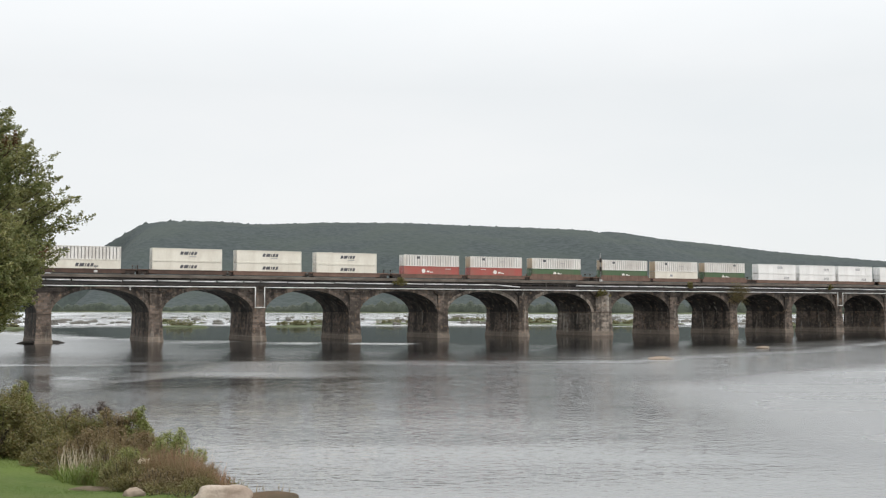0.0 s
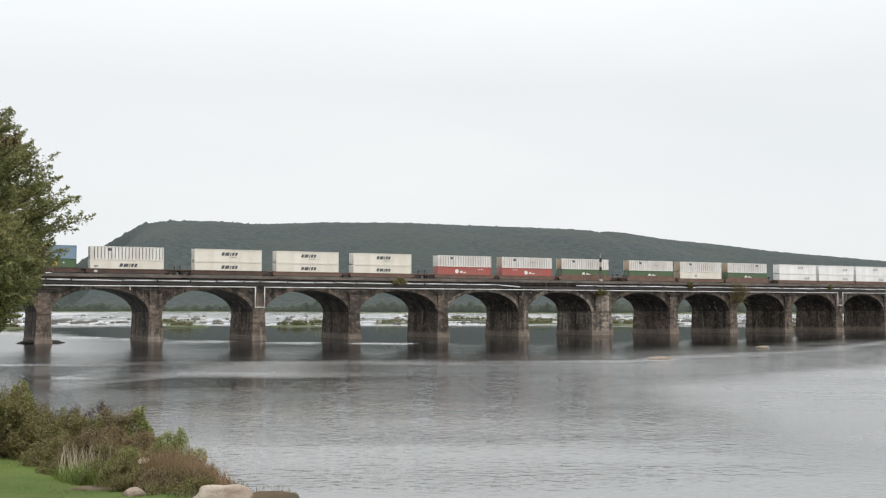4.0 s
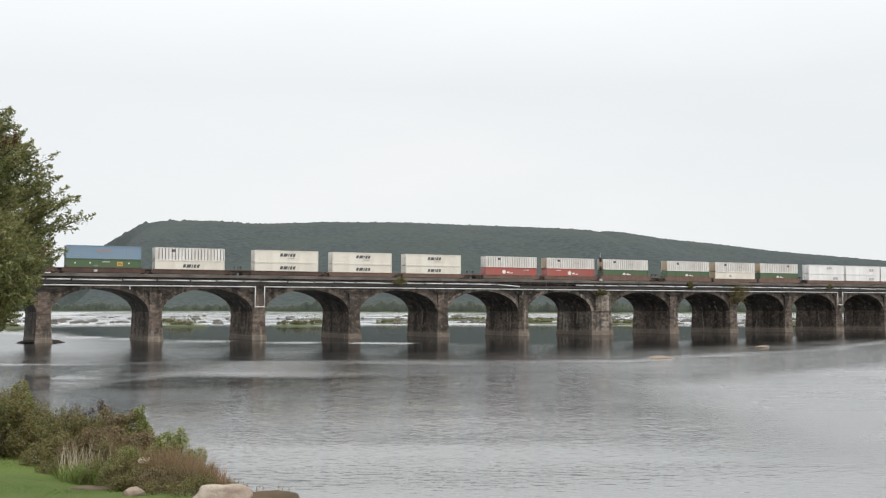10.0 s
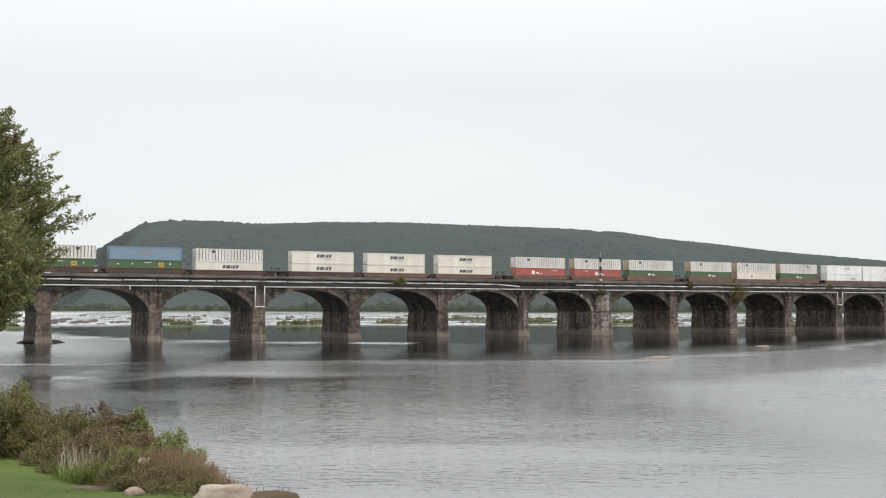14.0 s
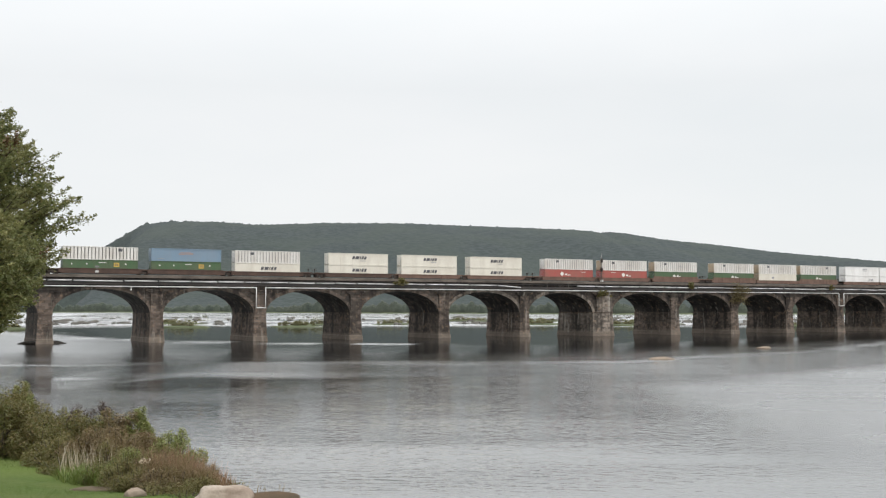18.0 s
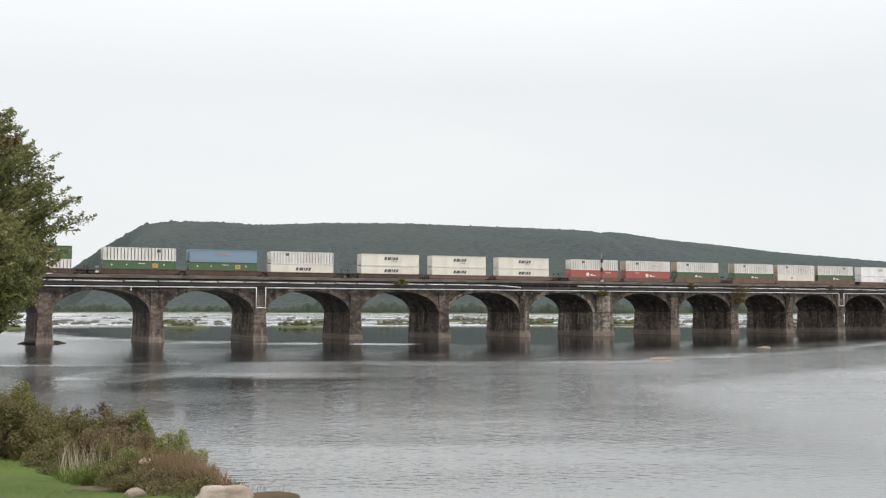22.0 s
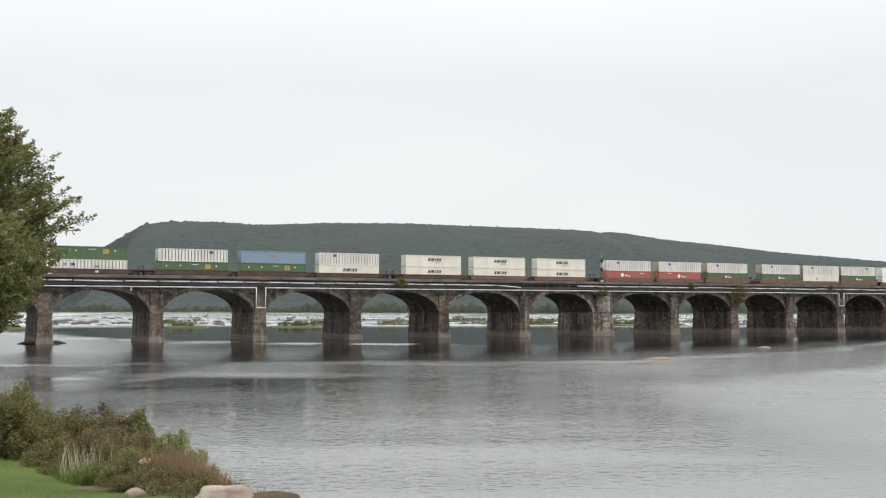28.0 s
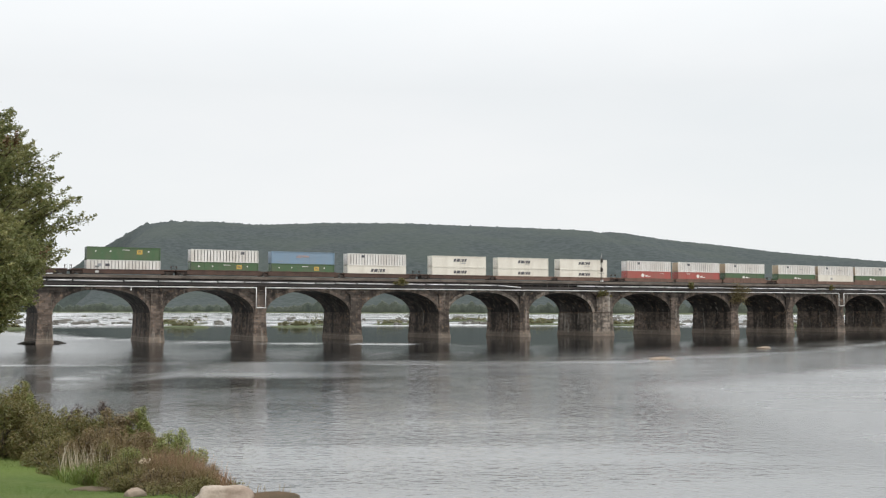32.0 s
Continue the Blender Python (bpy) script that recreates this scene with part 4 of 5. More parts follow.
        rolling.append((mid, wheels))
        for key, z in ((lower, 0.335), (upper, 0.335 + TALL + 0.02)):
            ob = kinds[key] if key not in used else copy_thing(kinds[key], pose(0, 0, 0))
            used.add(key)
            moving.append((ob, mid, RAIL_Z + z))
    return moving, rolling


# ------------------------------------------------------------ plants
def ball_of_leaves(rng, centre, size, n):
    a = rng.normal(size=(n, 3))
    a /= np.linalg.norm(a, axis=1)[:, None]
    a *= (rng.uniform(0.1, 1, n) ** 0.45)[:, None]
    return np.array(centre) + a * np.array(size)


def shrub(label, at, wide, tall, leaf, material, seed, clumps=26, each=90, category="shrub"):
    """Stems from the ground and clumps of small leaves with gaps between them."""
    ob = thing("shrub", label, category, "bank shrubs", at=Matrix.Translation(at))
    rng = np.random.default_rng(seed)
    bm = bmesh.new()
    spots = []
    for k in range(clumps):
        a, r = rng.uniform(0, 2 * math.pi), wide * rng.uniform(0, 1) ** 0.6
        h = tall * rng.uniform(0.2, 1.0) ** 0.8 * (1 - 0.45 * (r / wide) ** 2) * (1.18 if k % 7 == 0 else 1.0)
        tip = (r * math.cos(a), r * math.sin(a), h)
        tube(bm, (0.25 * tip[0], 0.25 * tip[1], -0.15), tip, 0.022, 0.006, 5, False)
        s = max(0.13, min(0.42, wide * rng.uniform(0.14, 0.27)))
        spots.append(ball_of_leaves(rng, (tip[0], tip[1], max(0.1, h - 1.1 * s)), (s, s, s * 1.5), each))
    part("branchwork", bm, BARK, ob)
    part("foliage", leaf_mesh("foliage", np.concatenate(spots), leaf, seed + 1, material), material, ob)
    return ob


def weeds(label, at, wide, tall, n, material, seed, lean=0.25, blade=0.012, name="weed_clump"):
    """Upright stalks, each a thin three-piece blade that bends over."""
    rng = np.random.default_rng(seed)
    verts, faces = [], []
    for k in range(n):
        a, r = rng.uniform(0, 6.28), wide * rng.uniform(0, 1) ** 0.5
        x, y, h = r * math.cos(a), r * math.sin(a), tall * rng.uniform(0.45, 1.0)
        b = rng.uniform(0, 6.28)
        lx, ly = math.cos(b) * lean * h, math.sin(b) * lean * h
        sx, sy = -math.sin(b + 0.7) * blade, math.cos(b + 0.7) * blade
        i = len(verts)
        for f, w in ((0, 1.0), (0.5, 0.9), (1.0, 0.25)):
            cx, cy, cz = x + lx * f * f, y + ly * f * f, h * f - 0.05
            verts += [(cx - sx * w, cy - sy * w, cz), (cx + sx * w, cy + sy * w, cz)]
        faces += [(i, i + 1, i + 3, i + 2), (i + 2, i + 3, i + 5, i + 4)]
    me = bpy.data.meshes.new(name)
    me.from_pydata(verts, [], faces)
    me.materials.append(material)
    return thing(name, label, "weeds", "bank weeds", at=Matrix.Translation(at), data=me)


def girth(shape, z):
    """The crown's radius at height z, from (height, radius) pairs."""
    for (a, r), (b, q) in zip(shape, shape[1:]):
        if z <= b:
            return r + (q - r) * max(0.0, min(1.0, (z - a) / (b - a)))
    return shape[-1][1]


def tree(label, at, shape, seed, leaf=0.08, limbs=280, twigs=12, each=110, rust=0.03):
    """A trunk, rising limbs that reach a crown's outline, twigs that point up and out, and leaves along them."""
    ob = thing("tree", label, "tree", at=Matrix.Translation(at))
    rng = np.random.default_rng(seed)
    tall, low = shape[-1][0], shape[0][0]
    bm = bmesh.new()

    def stem(z):
        return Vector((0.22 * math.sin(0.42 * z), 0.18 * math.sin(0.3 * z + 1), z))

    for k in range(8):
        p, q = stem(tall * 0.96 * k / 8 - 0.3 * (k == 0)), stem(tall * 0.96 * (k + 1) / 8)
        tube(bm, p, q, 0.30 * (1 - k / 8.6) + 0.02, 0.30 * (1 - (k + 1) / 8.6) + 0.02, 10, False)
    part("trunk", bm, BARK, ob)
    limb_bm, spots, rusty = bmesh.new(), [], []
    for k in range(limbs):
        z = low + (tall - low) * ((k + rng.uniform(0, 1)) / limbs) ** 1.15
        a = k * 2.399 + rng.uniform(-0.4, 0.4)
        reach = girth(shape, z) * rng.uniform(0.66, 0.97)
        end = Vector((reach * math.cos(a), reach * math.sin(a), z))
        start = stem(max(0.14 * tall, z - reach * rng.uniform(0.25, 0.6) - 0.2))
        mid = start.lerp(end, 0.5) + Vector((0, 0, -0.05 * reach))
        thick = 0.03 + 0.012 * reach
        tube(limb_bm, start, mid, thick, 0.6 * thick, 6, False)
        tube(limb_bm, mid, end, 0.6 * thick, 0.012, 6, False)
        turned = rng.uniform() < rust
        for j in range(twigs):
            h = 0.32 + 0.68 * (j + rng.uniform(0, 1)) / twigs
            root = start.lerp(mid, h * 2) if h < 0.5 else mid.lerp(end, h * 2 - 1)
            b = a + rng.normal() * 0.8
            way = Vector((math.cos(b), math.sin(b), rng.uniform(-0.05, 1.1))).normalized()
            size = rng.uniform(0.4, 1.0)
            far = root + way * size
            bend = root.lerp(far, 0.5) + Vector((0, 0, -0.09 * size))
            tube(limb_bm, root, bend, 0.013, 0.009, 4, False)
            tube(limb_bm, bend, far, 0.009, 0.004, 4, False)
            n = int(each * size)
            line = rng.uniform(0.05, 1.06, n)[:, None]
            p0, p1, p2 = (np.array(v)[None] for v in (root, bend, far))
            p = (1 - line) ** 2 * p0 + 2 * line * (1 - line) * p1 + line ** 2 * p2
            p = p + rng.normal(size=(n, 3)) * (0.125 * (1.15 - 0.85 * line))
            (rusty if turned else spots).append(p)
    part("branchwork", limb_bm, BARK, ob)
    part("crown", leaf_mesh("crown", np.concatenate(spots), leaf, seed + 1, LEAF_TREE, 0.55), LEAF_TREE, ob)
    if rusty:
        part("turning_leaves", leaf_mesh("turning_leaves", np.concatenate(rusty), leaf, seed + 2, LEAF_RUST, 0.4), LEAF_RUST, ob, "rust-coloured autumn leaves")
    return ob


def boulder(name, label, category, at, size, material, seed, group="", turn=0.0, sub=3, cuts=0):
    bm = bmesh.new()
    rng = random.Random(seed)
    planes = [(Vector([rng.gauss(0, 1) for _ in range(3)]).normalized(), rng.uniform(0.68, 0.88)) for _ in range(cuts)]
    bmesh.ops.create_icosphere(bm, subdivisions=sub, radius=1.0)
    for v in bm.verts:
        p = v.co.copy()
        for way, depth in planes:
            p -= way * max(0.0, p.dot(way) - depth) * 0.9
        f = 1 + 0.32 * noise.noise(p * 1.1 + Vector((seed * 3.1, 0, 0))) + 0.07 * noise.noise(p * 3.3 + Vector((0, seed * 1.7, 0)))
        v.co = Vector((p.x * size[0], p.y * size[1], p.z * size[2])) * f
    for f in bm.faces:
        f.smooth = True
    m = Matrix.Translation(at) @ Matrix.Rotation(turn, 4, "Z")
    return thing(name, label, category, group, at=m, data=mesh_of(name, bm, material))


def build_bank_plants():
    rows = (  # bearing, ahead, half width, height, leaf, material, words
        (-0.425, 33, 1.5, 2.9, 0.07, LEAF_BUSH, "dark green shrub at the bank's edge"),
        (-0.405, 30, 1.0, 1.7, 0.07, LEAF_BUSH, "dark olive shrub at the bank's edge"),
        (-0.400, 37, 1.5, 2.15, 0.07, LEAF_BUSH, "dense olive shrub on the bank"),
        (-0.375, 34, 1.3, 1.6, 0.065, LEAF_BUSH, "dense olive shrub on the bank"),
        (-0.392, 31.5, 1.1, 1.3, 0.06, LEAF_BUSH, "low green shrub by the lawn"),
        (-0.352, 33, 1.2, 1.3, 0.06, LEAF_BUSH, "dense dark shrub on the bank"),
        (-0.370, 30.0, 1.0, 1.0, 0.06, LEAF_BUSH, "low dark shrub by the lawn"),
        (-0.335, 30.5, 1.1, 1.3, 0.06, LEAF_BUSH, "dense dark shrub on the bank"),
        (-0.350, 28.0, 0.9, 0.9, 0.055, LEAF_OLIVE, "low olive weeds by the lawn"),
        (-0.318, 30, 1.0, 1.55, 0.06, LEAF_BUSH, "brown-green shrub with dry seed heads"),
        (-0.325, 27, 0.8, 1.1, 0.055, LEAF_BROWN, "browning shrub on the bank"),
        (-0.298, 28.5, 0.95, 1.45, 0.06, LEAF_BROWN, "browning shrub on the bank"),
        (-0.281, 29, 0.5, 1.85, 0.07, LEAF_LIME, "bright green sapling above the shrubs"),
        (-0.300, 25.5, 0.75, 0.85, 0.055, LEAF_OLIVE, "olive weeds by the lawn"),
        (-0.272, 27, 0.8, 1.15, 0.055, LEAF_BROWN, "browning shrub on the bank"),
        (-0.283, 24.5, 0.7, 0.75, 0.05, LEAF_OLIVE, "olive weeds by the lawn"),
        (-0.247, 25.0, 0.75, 1.3, 0.066, LEAF_LIME, "bright green shrub at the bank's edge"),
        (-0.262, 24, 0.65, 0.75, 0.05, LEAF_BROWN, "browning weeds by the lawn"),
        (-0.243, 24, 0.7, 0.7, 0.05, LEAF_BROWN, "reddish-brown weeds on the bank"),
        (-0.228, 24.5, 0.55, 0.62, 0.045, LEAF_BROWN, "reddish-brown weeds on the bank"),
        (-0.213, 23.6, 0.4, 0.45, 0.04, LEAF_BROWN, "reddish-brown weeds on the bank"),
        (-0.250, 22.8, 0.55, 0.5, 0.045, LEAF_OLIVE, "olive weeds by the lawn"),
        (-0.310, 24.6, 0.6, 0.5, 0.05, LEAF_BUSH, "low green weeds by the lawn"),
        (-0.3415, 25.8, 0.65, 0.6, 0.05, LEAF_BUSH, "low green weeds by the lawn"),
        (-0.292, 23.2, 0.5, 0.65, 0.045, LEAF_OLIVE, "yellow-green weeds by the lawn"),
        (-0.279, 22.6, 0.5, 0.5, 0.045, LEAF_OLIVE, "olive weeds by the lawn"),
        (-0.262, 22.3, 0.45, 0.5, 0.045, LEAF_BROWN, "browning weeds by the lawn"),
        (-0.240, 22.4, 0.45, 0.45, 0.04, LEAF_BROWN, "reddish-brown weeds on the bank"),
        (-0.222, 22.3, 0.35, 0.35, 0.04, LEAF_OLIVE, "olive weeds on the bank"),
        (-0.386, 35, 0.5, 2.0, 0.07, LEAF_LIME, "yellow-green sapling at the bank's edge"),
        (-0.288, 24.0, 0.45, 0.9, 0.05, LEAF_LIME, "yellow-green weeds among brown ones"))
    for k, (u, d, w, h, leaf, mat, words) in enumerate(rows):
        shrub(words, on_bank(u, d), w, h, leaf * (0.62 if d > 26 else 0.5), mat, 100 + k, clumps=int(34 + 34 * w), each=int(120 + 60 * w))
    weeds("pale dry stalks standing in green grass", on_bank(-0.327, 25.2), 0.6, 0.95, 95, STRAW, 61, 0.22, 0.009, "dry_grass")
    weeds("bright green grass tuft at the lawn's edge", on_bank(-0.325, 24.6), 0.62, 0.52, 420, LEAF_STRAP, 62, 0.6, 0.016, "grass_tuft")
    weeds("bright green grass tuft at the lawn's edge", on_bank(-0.300, 24.4), 0.5, 0.4, 260, LEAF_STRAP, 63, 0.6, 0.014, "grass_tuft")
    weeds("thin reddish stalks at the bank's edge", on_bank(-0.222, 23.4), 0.5, 0.55, 110, LEAF_BROWN, 64, 0.2, 0.006)
    weeds("thin reddish stalks at the bank's edge", on_bank(-0.196, 22.6), 0.4, 0.32, 50, LEAF_BROWN, 65, 0.2, 0.006)
    weeds("thin dry stalks at the bank's edge", on_bank(-0.165, 22.2), 0.4, 0.26, 26, LEAF_BROWN, 66, 0.2, 0.006)
    weeds("thin dry stalks at the bank's edge", on_bank(-0.147, 22.0), 0.25, 0.32, 10, LEAF_BROWN, 67, 0.15, 0.006)
    for k, (u, d, w, h) in enumerate(((-0.247, 23.6, 0.55, 1.0), (-0.233, 23.4, 0.5, 0.85), (-0.219, 23.0, 0.45, 0.65), (-0.262, 24.4, 0.5, 1.0), (-0.206, 22.7, 0.35, 0.45))):
        weeds("thin reddish weed stalks on the bank", on_bank(u, d), w, h, 230, STALK_RED, 80 + k, 0.22, 0.006)
    for k, (u, d, w, h) in enumerate(((-0.31, 27.0, 0.7, 1.35), (-0.29, 26.3, 0.6, 1.2))):
        weeds("brown seeding weed stalks above the shrubs", on_bank(u, d), w, h, 150, LEAF_BROWN, 90 + k, 0.2, 0.007)
    for k, (u, d, w, h) in enumerate(((-0.332, 31.0, 0.45, 1.75), (-0.318, 30.6, 0.4, 1.95), (-0.305, 30.2, 0.4, 1.7))):
        shrub("dark plum-coloured weeds rising behind the shrubs", on_bank(u, d), w, h, 0.045, PLUM, 170 + k, clumps=16, each=70)
    for k, (u, d, w, h) in enumerate(((-0.262, 23.2, 0.5, 0.85), (-0.278, 24.2, 0.5, 0.9), (-0.247, 22.9, 0.5, 0.8), (-0.234, 22.8, 0.45, 0.7), (-0.222, 22.6, 0.4, 0.55))):
        weeds("fine feathery brown weeds by the lawn", on_bank(u, d), w, h, 420, LEAF_BROWN, 190 + k, 0.35, 0.004)
    shrub("small dark green sprig beside the pale boulder", on_bank(-0.1905, 21.6), 0.13, 0.36, 0.03, LEAF_BUSH, 181, clumps=5, each=26)
    shrub("low green weeds round the stones", on_bank(-0.262, 21.3), 0.3, 0.1, 0.02, LEAF_OLIVE, 182, clumps=16, each=40)
    shrub("low green weeds round the stones", on_bank(-0.236, 21.2), 0.3, 0.1, 0.02, LEAF_OLIVE, 183, clumps=16, each=40)
    bloom = thing("flower_head", "pale cream flower heads among the weeds", "flowers", at=Matrix.Translation(on_bank(-0.2726, 23.4) + Vector((0, 0, 0.55))))
    rng = np.random.default_rng(71)
    part("petals", leaf_mesh("petals", ball_of_leaves(rng, (0, 0, 0), (0.15, 0.12, 0.08), 90), 0.03, 72, PETAL), PETAL, bloom)
    bm = bmesh.new()
    for k in range(5):
        tube(bm, (0.02 * k - 0.05, 0, -0.6), (0.05 * k - 0.1, 0, 0), 0.006, n=4, cap=False)
    part("branchwork", bm, BARK, bloom)
    # soft edge of longer grass
    rng = np.random.default_rng(77)
    verts, faces = [], []
    for _ in range(24000):
        u = rng.uniform(-0.45, -0.19)
        d = rng.uniform(16, 31)
        p = on_bank(u, d)
        h, b = rng.uniform(0.005, 0.035), rng.uniform(0, 6.28)
        i = len(verts)
        verts += [(p.x - 0.006 * math.sin(b), p.y + 0.006 * math.cos(b), p.z - 0.05), (p.x + 0.006 * math.sin(b), p.y - 0.006 * math.cos(b), p.z - 0.05),
                  (p.x + 0.03 * math.cos(b), p.y + 0.03 * math.sin(b), p.z + h)]
        faces.append((i, i + 1, i + 2))
    me = bpy.data.meshes.new("grass")
    me.from_pydata(verts, [], faces)
    me.materials.append(LEAF_LAWN)
    thing("grass", "short mown green grass", "grass", kind="stuff", data=me)
    boulder("boulder", "pale tan boulder at the lawn's edge", "boulder", on_bank(-0.200, 20.7) + Vector((0, 0, 0.02)), (0.56, 0.42, 0.25), ROCK_PALE, 3, turn=-0.2, sub=4, cuts=11)
    boulder("boulder", "small brown block of stone in the grass", "boulder", on_bank(-0.281, 21.0) + Vector((0, 0, 0.03)), (0.23, 0.18, 0.15), ROCK_BROWN, 5, turn=0.4, sub=4, cuts=9)
    boulder("boulder", "flat patch of stony dirt at the lawn's edge", "dirt", on_bank(-0.318, 22.9) + Vector((0, 0, -0.03)), (0.6, 0.2, 0.065), SOIL, 6, turn=-0.85, sub=4)
    boulder("boulder", "dark earthy rock where the bank drops", "boulder", on_bank(-0.158, 21.6) + Vector((0, 0, -0.12)), (0.62, 0.5, 0.13), EARTH, 8, turn=-0.5)


def build_river_things():
    rng = random.Random(12)
    boulder("river_rock", "flat tan rock just above the water", "rock", (68.3, -116.2, 0.05), (2.0, 1.5, 0.36), ROCK_BROWN, 21, "river rocks")
    boulder("river_rock", "low tan rock just above the water", "rock", (113.4, -92.1, 0.05), (1.4, 1.1, 0.42), ROCK_BROWN, 22, "river rocks")
    boulder("driftwood_raft", "dark mat of driftwood round a pier's foot", "debris", (-0.2, 3, 0.12), (4.7, 3.0, 0.6), DRIFT, 24)
    for k in range(290):
        u = rng.uniform(-0.40, 0.36)
        d = rng.choice((rng.uniform(520, 680), rng.uniform(640, 1000), rng.uniform(480, 600)))
        p = sight(u, d)
        s = rng.uniform(0.6, 2.3) * (1.5 if k % 9 == 0 else 1)
        boulder("river_rock", "grey rock ledge breaking the shallow rapids", "rock", (p.x, p.y, 0.1), (s * rng.uniform(0.9, 1.9), s * 1.0, rng.uniform(0.5, 1.5)), ROCK_DARK, 30 + k, "river rocks", rng.uniform(-0.5, 0.5) + YAW * -1, 2, 7)
    # grassy islets with low shrubs
    isl = ((-0.240, 430, 11, 5), (-0.250, 520, 16, 5), (-0.135, 440, 11, 4), (-0.118, 480, 12, 5), (-0.045, 500, 10, 4), (0.092, 500, 22, 6), (0.07, 620, 30, 8),
           (0.165, 470, 16, 6), (0.19, 520, 20, 6), (0.33, 440, 10, 5), (-0.403, 385, 13, 5), (0.02, 640, 22, 6))
    for k, (u, d, a, b) in enumerate(isl):
        p = sight(u, d)
        boulder("islet", "low grassy islet in the rapids", "islet", (p.x, p.y, 0.0), (a, b, 0.9), FAR_GROUND, 60 + k, "river islets", -YAW)
        spots = []
        r2 = np.random.default_rng(300 + k)
        for j in range(int(a * 1.6)):
            x, y = r2.normal() * a * 0.42, r2.normal() * b * 0.35
            q = Matrix.Rotation(-YAW, 2) @ Vector((x, y))
            h = r2.uniform(0.5, 1.6) * (2.0 if k in (0, 1, 3, 10) and j % 4 == 0 else 1)
            spots.append(ball_of_leaves(r2, (q.x, q.y, 0.7 + h * 0.5), (h * 0.9, h * 0.9, h * 0.7), 40))
        ob = thing("islet_shrubs", "yellow-green shrubs growing on an islet", "shrubs", "islet shrubs", at=Matrix.Translation((p.x, p.y, 0)))
        part("foliage", leaf_mesh("foliage", np.concatenate(spots), 0.5, 400 + k, LEAF_ISLET), LEAF_ISLET, ob)


PETAL = leafage("cream_petals", (0.6, 0.52, 0.40), (0.68, 0.60, 0.47), (0.45, 0.36, 0.25), 0.3)
LEAF_AMBER = leafage("amber_leaves", (0.15, 0.11, 0.05), (0.20, 0.15, 0.06), (0.12, 0.115, 0.05), 0.3)
LEAF_STRAP = leafage("strap_leaves", (0.10, 0.15, 0.03), (0.16, 0.22, 0.05), (0.22, 0.25, 0.08), 0.3)
PLUM = leafage("plum_weeds", (0.055, 0.035, 0.038), (0.085, 0.055, 0.05), (0.10, 0.075, 0.05), 0.3)
STALK_RED = leafage("reddish_stalks", (0.27, 0.14, 0.09), (0.33, 0.20, 0.13), (0.22, 0.17, 0.08), 0.3)
LEAF_LAWN = leafage("lawn_blades", (0.075, 0.12, 0.02), (0.10, 0.145, 0.028), (0.125, 0.16, 0.036), 0.3)
LEAF_ISLET = leafage("islet_leaves", (0.095, 0.105, 0.045), (0.14, 0.142, 0.06), (0.20, 0.17, 0.085), 0.3)


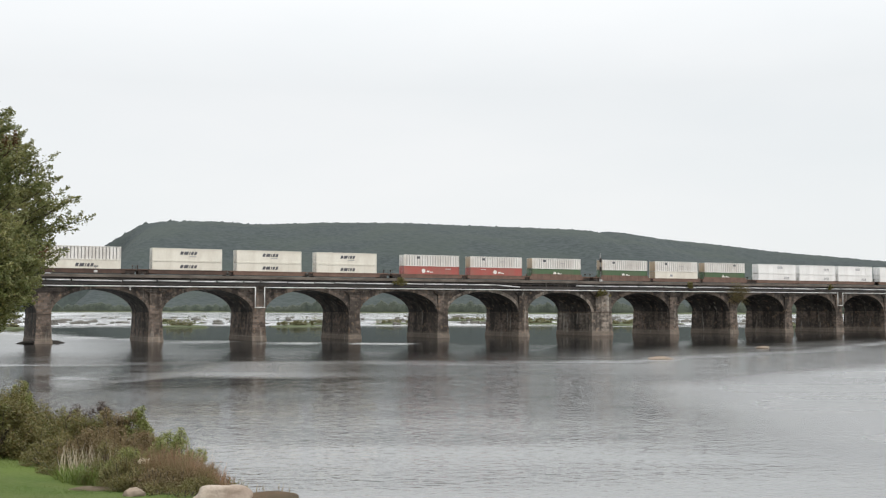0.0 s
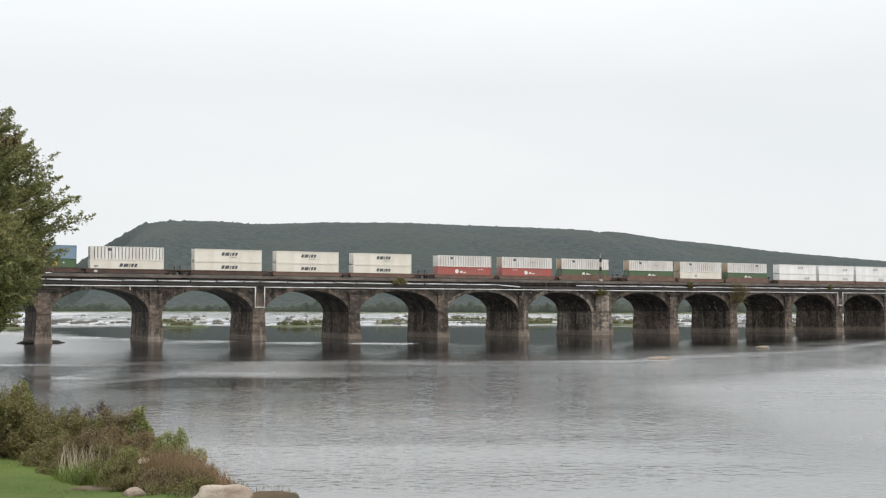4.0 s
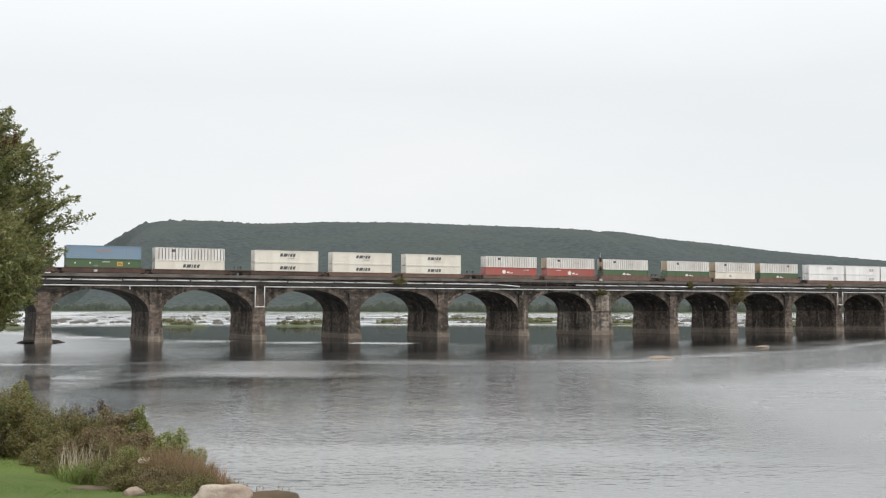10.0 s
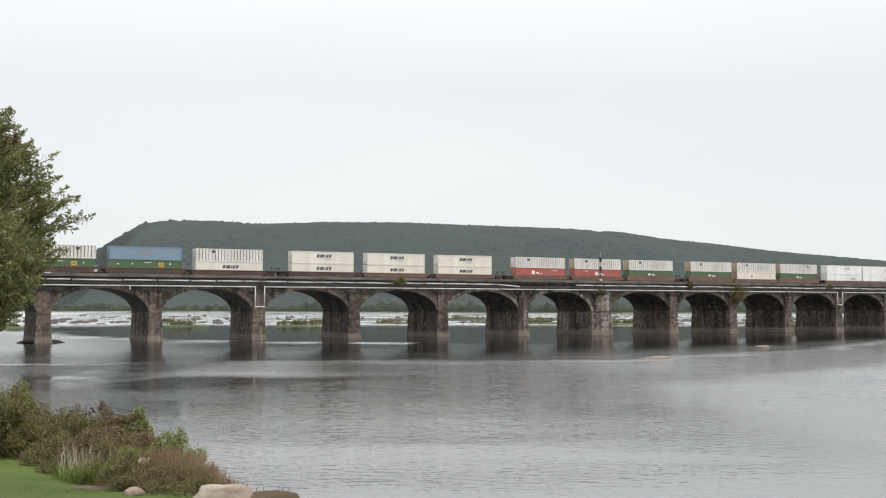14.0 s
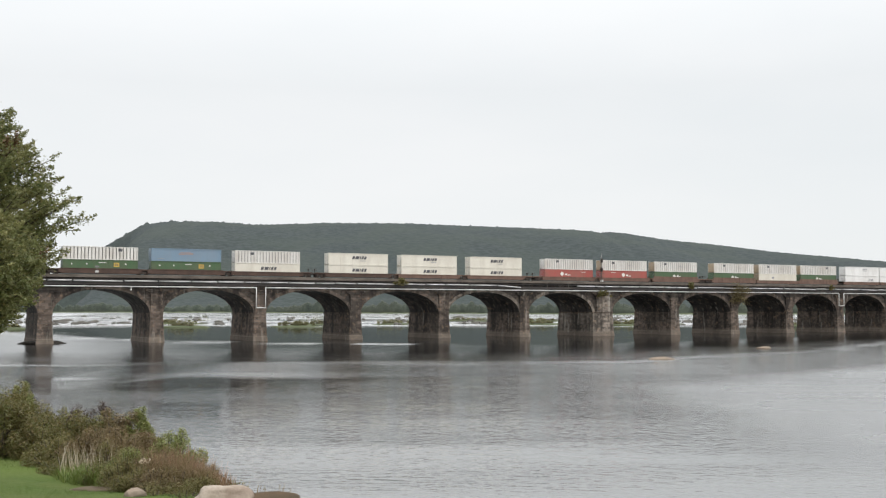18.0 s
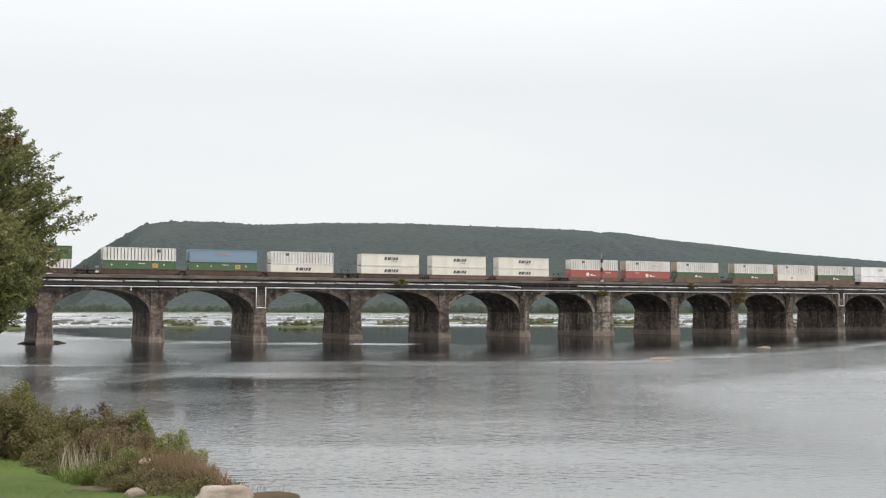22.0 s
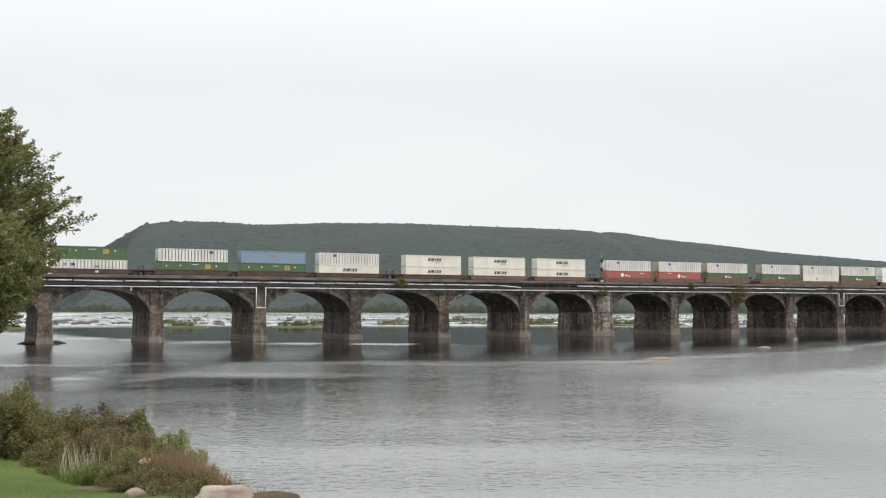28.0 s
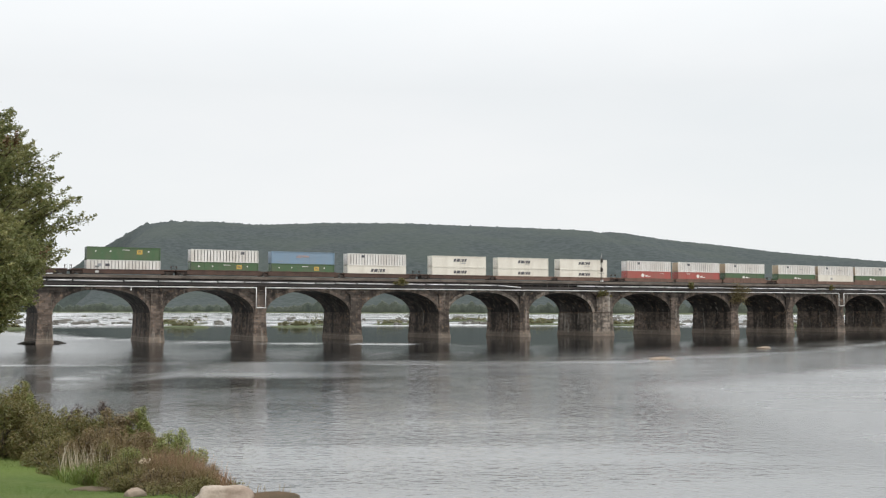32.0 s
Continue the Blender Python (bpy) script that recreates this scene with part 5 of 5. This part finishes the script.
def build_bridge_things():
    # vegetation rooted in the masonry
    for k, (x, z, w, h, mat, words) in enumerate(((83.5, 13.0, 1.5, 1.9, LEAF_OLIVE, "olive bush growing from the bridge wall"),
                                                  (195.6, 8.2, 4.2, 6.4, LEAF_AMBER, "large yellowing bush growing from the bridge wall"),
                                                  (177.0, 13.1, 1.3, 1.9, LEAF_OLIVE, "small olive bush growing from the bridge wall"),
                                                  (145.0, 10.6, 1.3, 1.8, LEAF_BUSH, "small dark bush growing from the bridge wall"),
                                                  (234.6, 13.2, 1.0, 1.6, LEAF_OLIVE, "small olive bush growing from the bridge wall"))):
        ob = thing("wall_bush", words, "shrub", "bushes on the bridge", at=Matrix.Translation((x, -0.9, z)))
        rng = np.random.default_rng(500 + k)
        bm, spots = bmesh.new(), []
        for j in range(16 if h < 4 else 40):
            tip = Vector((rng.normal() * w * 0.5, -abs(rng.normal()) * 0.5, rng.uniform(0.1, 1) * h))
            tube(bm, (0, 0.9, h * 0.2), tip, 0.04, 0.01, 5, False)
            spots.append(ball_of_leaves(rng, tip, (w * 0.36, w * 0.3, w * 0.3), 60))
        part("branchwork", bm, BARK, ob)
        part("foliage", leaf_mesh("foliage", np.concatenate(spots), 0.2, 520 + k, mat), mat, ob)
    # signal mast
    mast = thing("railway_signal", "slim grey signal mast with two black signal heads", "railway signal", at=pose(147.1, 1.6, 14.62))
    bm = bmesh.new()
    tube(bm, (0, 0, 0), (0, 0, 8.2), 0.10, 0.07, 10)
    part("pole", bm, MAST_GREY, mast)
    bm = bmesh.new()
    box(bm, -0.3, 0.3, -0.3, 0.3, 0, 0.9)
    part("base_cabinet", bm, PIPE_GREY, mast)
    for z in (6.2, 3.7):
        bm = bmesh.new()
        tube(bm, (-0.12, 0, z), (0.12, 0, z), 0.42, n=16)
        box(bm, -0.2, 0.2, -0.22, 0.22, z - 0.6, z + 0.6)
        head = part("signal_head", bm, IRON, mast)
        for dz in (-0.45, 0, 0.45):
            bm = bmesh.new()
            tube(bm, (-0.42, 0, z + dz), (-0.18, 0, z + dz), 0.12, n=10, cap=False)
            part("hood", bm, IRON, head)
    bm = bmesh.new()
    for y in (0.25, 0.6):
        tube(bm, (0, y, 0), (0, y, 7.6), 0.025, n=6)
    for k in range(24):
        tube(bm, (0, 0.25, 0.3 + k * 0.3), (0, 0.6, 0.3 + k * 0.3), 0.015, n=5)
    part("ladder", bm, MAST_GREY, mast)
    bm = bmesh.new()
    box(bm, -0.7, 0.7, -0.25, 0.7, 2.7, 2.76)
    part("platform", bm, IRON, mast)
    # small trackside box and sign
    post = thing("trackside_sign", "small grey plate on a post above a white relay box", "sign", at=pose(10.6, 1.7, 14.62))
    bm = bmesh.new()
    tube(bm, (0, 0, 0), (0, 0, 2.3), 0.04, n=8)
    part("post", bm, MAST_GREY, post)
    bm = bmesh.new()
    box(bm, -0.45, 0.45, -0.05, -0.02, 1.85, 2.2)
    part("plate", bm, MAST_GREY, post)
    bm = bmesh.new()
    box(bm, -0.4, 0.3, -0.3, 0.2, 0.7, 1.15)
    rounded(bm, 0.04)
    part("relay_box", bm, PIPE_GREY, post)


# ------------------------------------------------------------ everything in place
build_river()
build_far_land()
build_near_bank()
build_bridge()
build_bridge_things()
WHEELS = wheelset()
MOVING, ROLLING = build_train()
build_river_things()
build_bank_plants()
tree("green maple with yellowing leaf tips on the bank", on_bank(-0.466, 45),
     ((5.2, 3.2), (6.6, 4.3), (7.4, 5.3), (8.3, 5.75), (9.6, 5.9), (10.6, 5.2), (11.4, 4.6), (12.2, 4.0), (13.2, 2.9), (13.9, 1.7), (14.4, 0.4)), 917, 0.075, 360)
tree("lower leafy tree on the bank", on_bank(-0.449, 38), ((4.4, 1.6), (5.2, 2.5), (6.2, 2.9), (7.2, 2.7), (8.2, 1.2)), 950, 0.075, 110)


def motions():
    """The train rolls along the far track; each wheelset turns under its wagon; the river slides by."""
    for ob, mid, z in MOVING:
        walk(ob, [(float(t), pose(along(mid + run(t)), TRACK_Y, z)) for t in range(33)])
    walk(RIVER, [(4.0 * k, pose(-0.8 * k, -1.8 * k, 0)) for k in range(9)])
    for mid, wheels in ROLLING:
        for ws, x in wheels:
            walk(ws, [(k / 5, Matrix.Translation((x, 0, 0.42)) @ Matrix.Rotation((along(mid + run(k / 5)) - along(mid + run(0))) / 0.42, 4, "Y")) for k in range(161)])


motions()
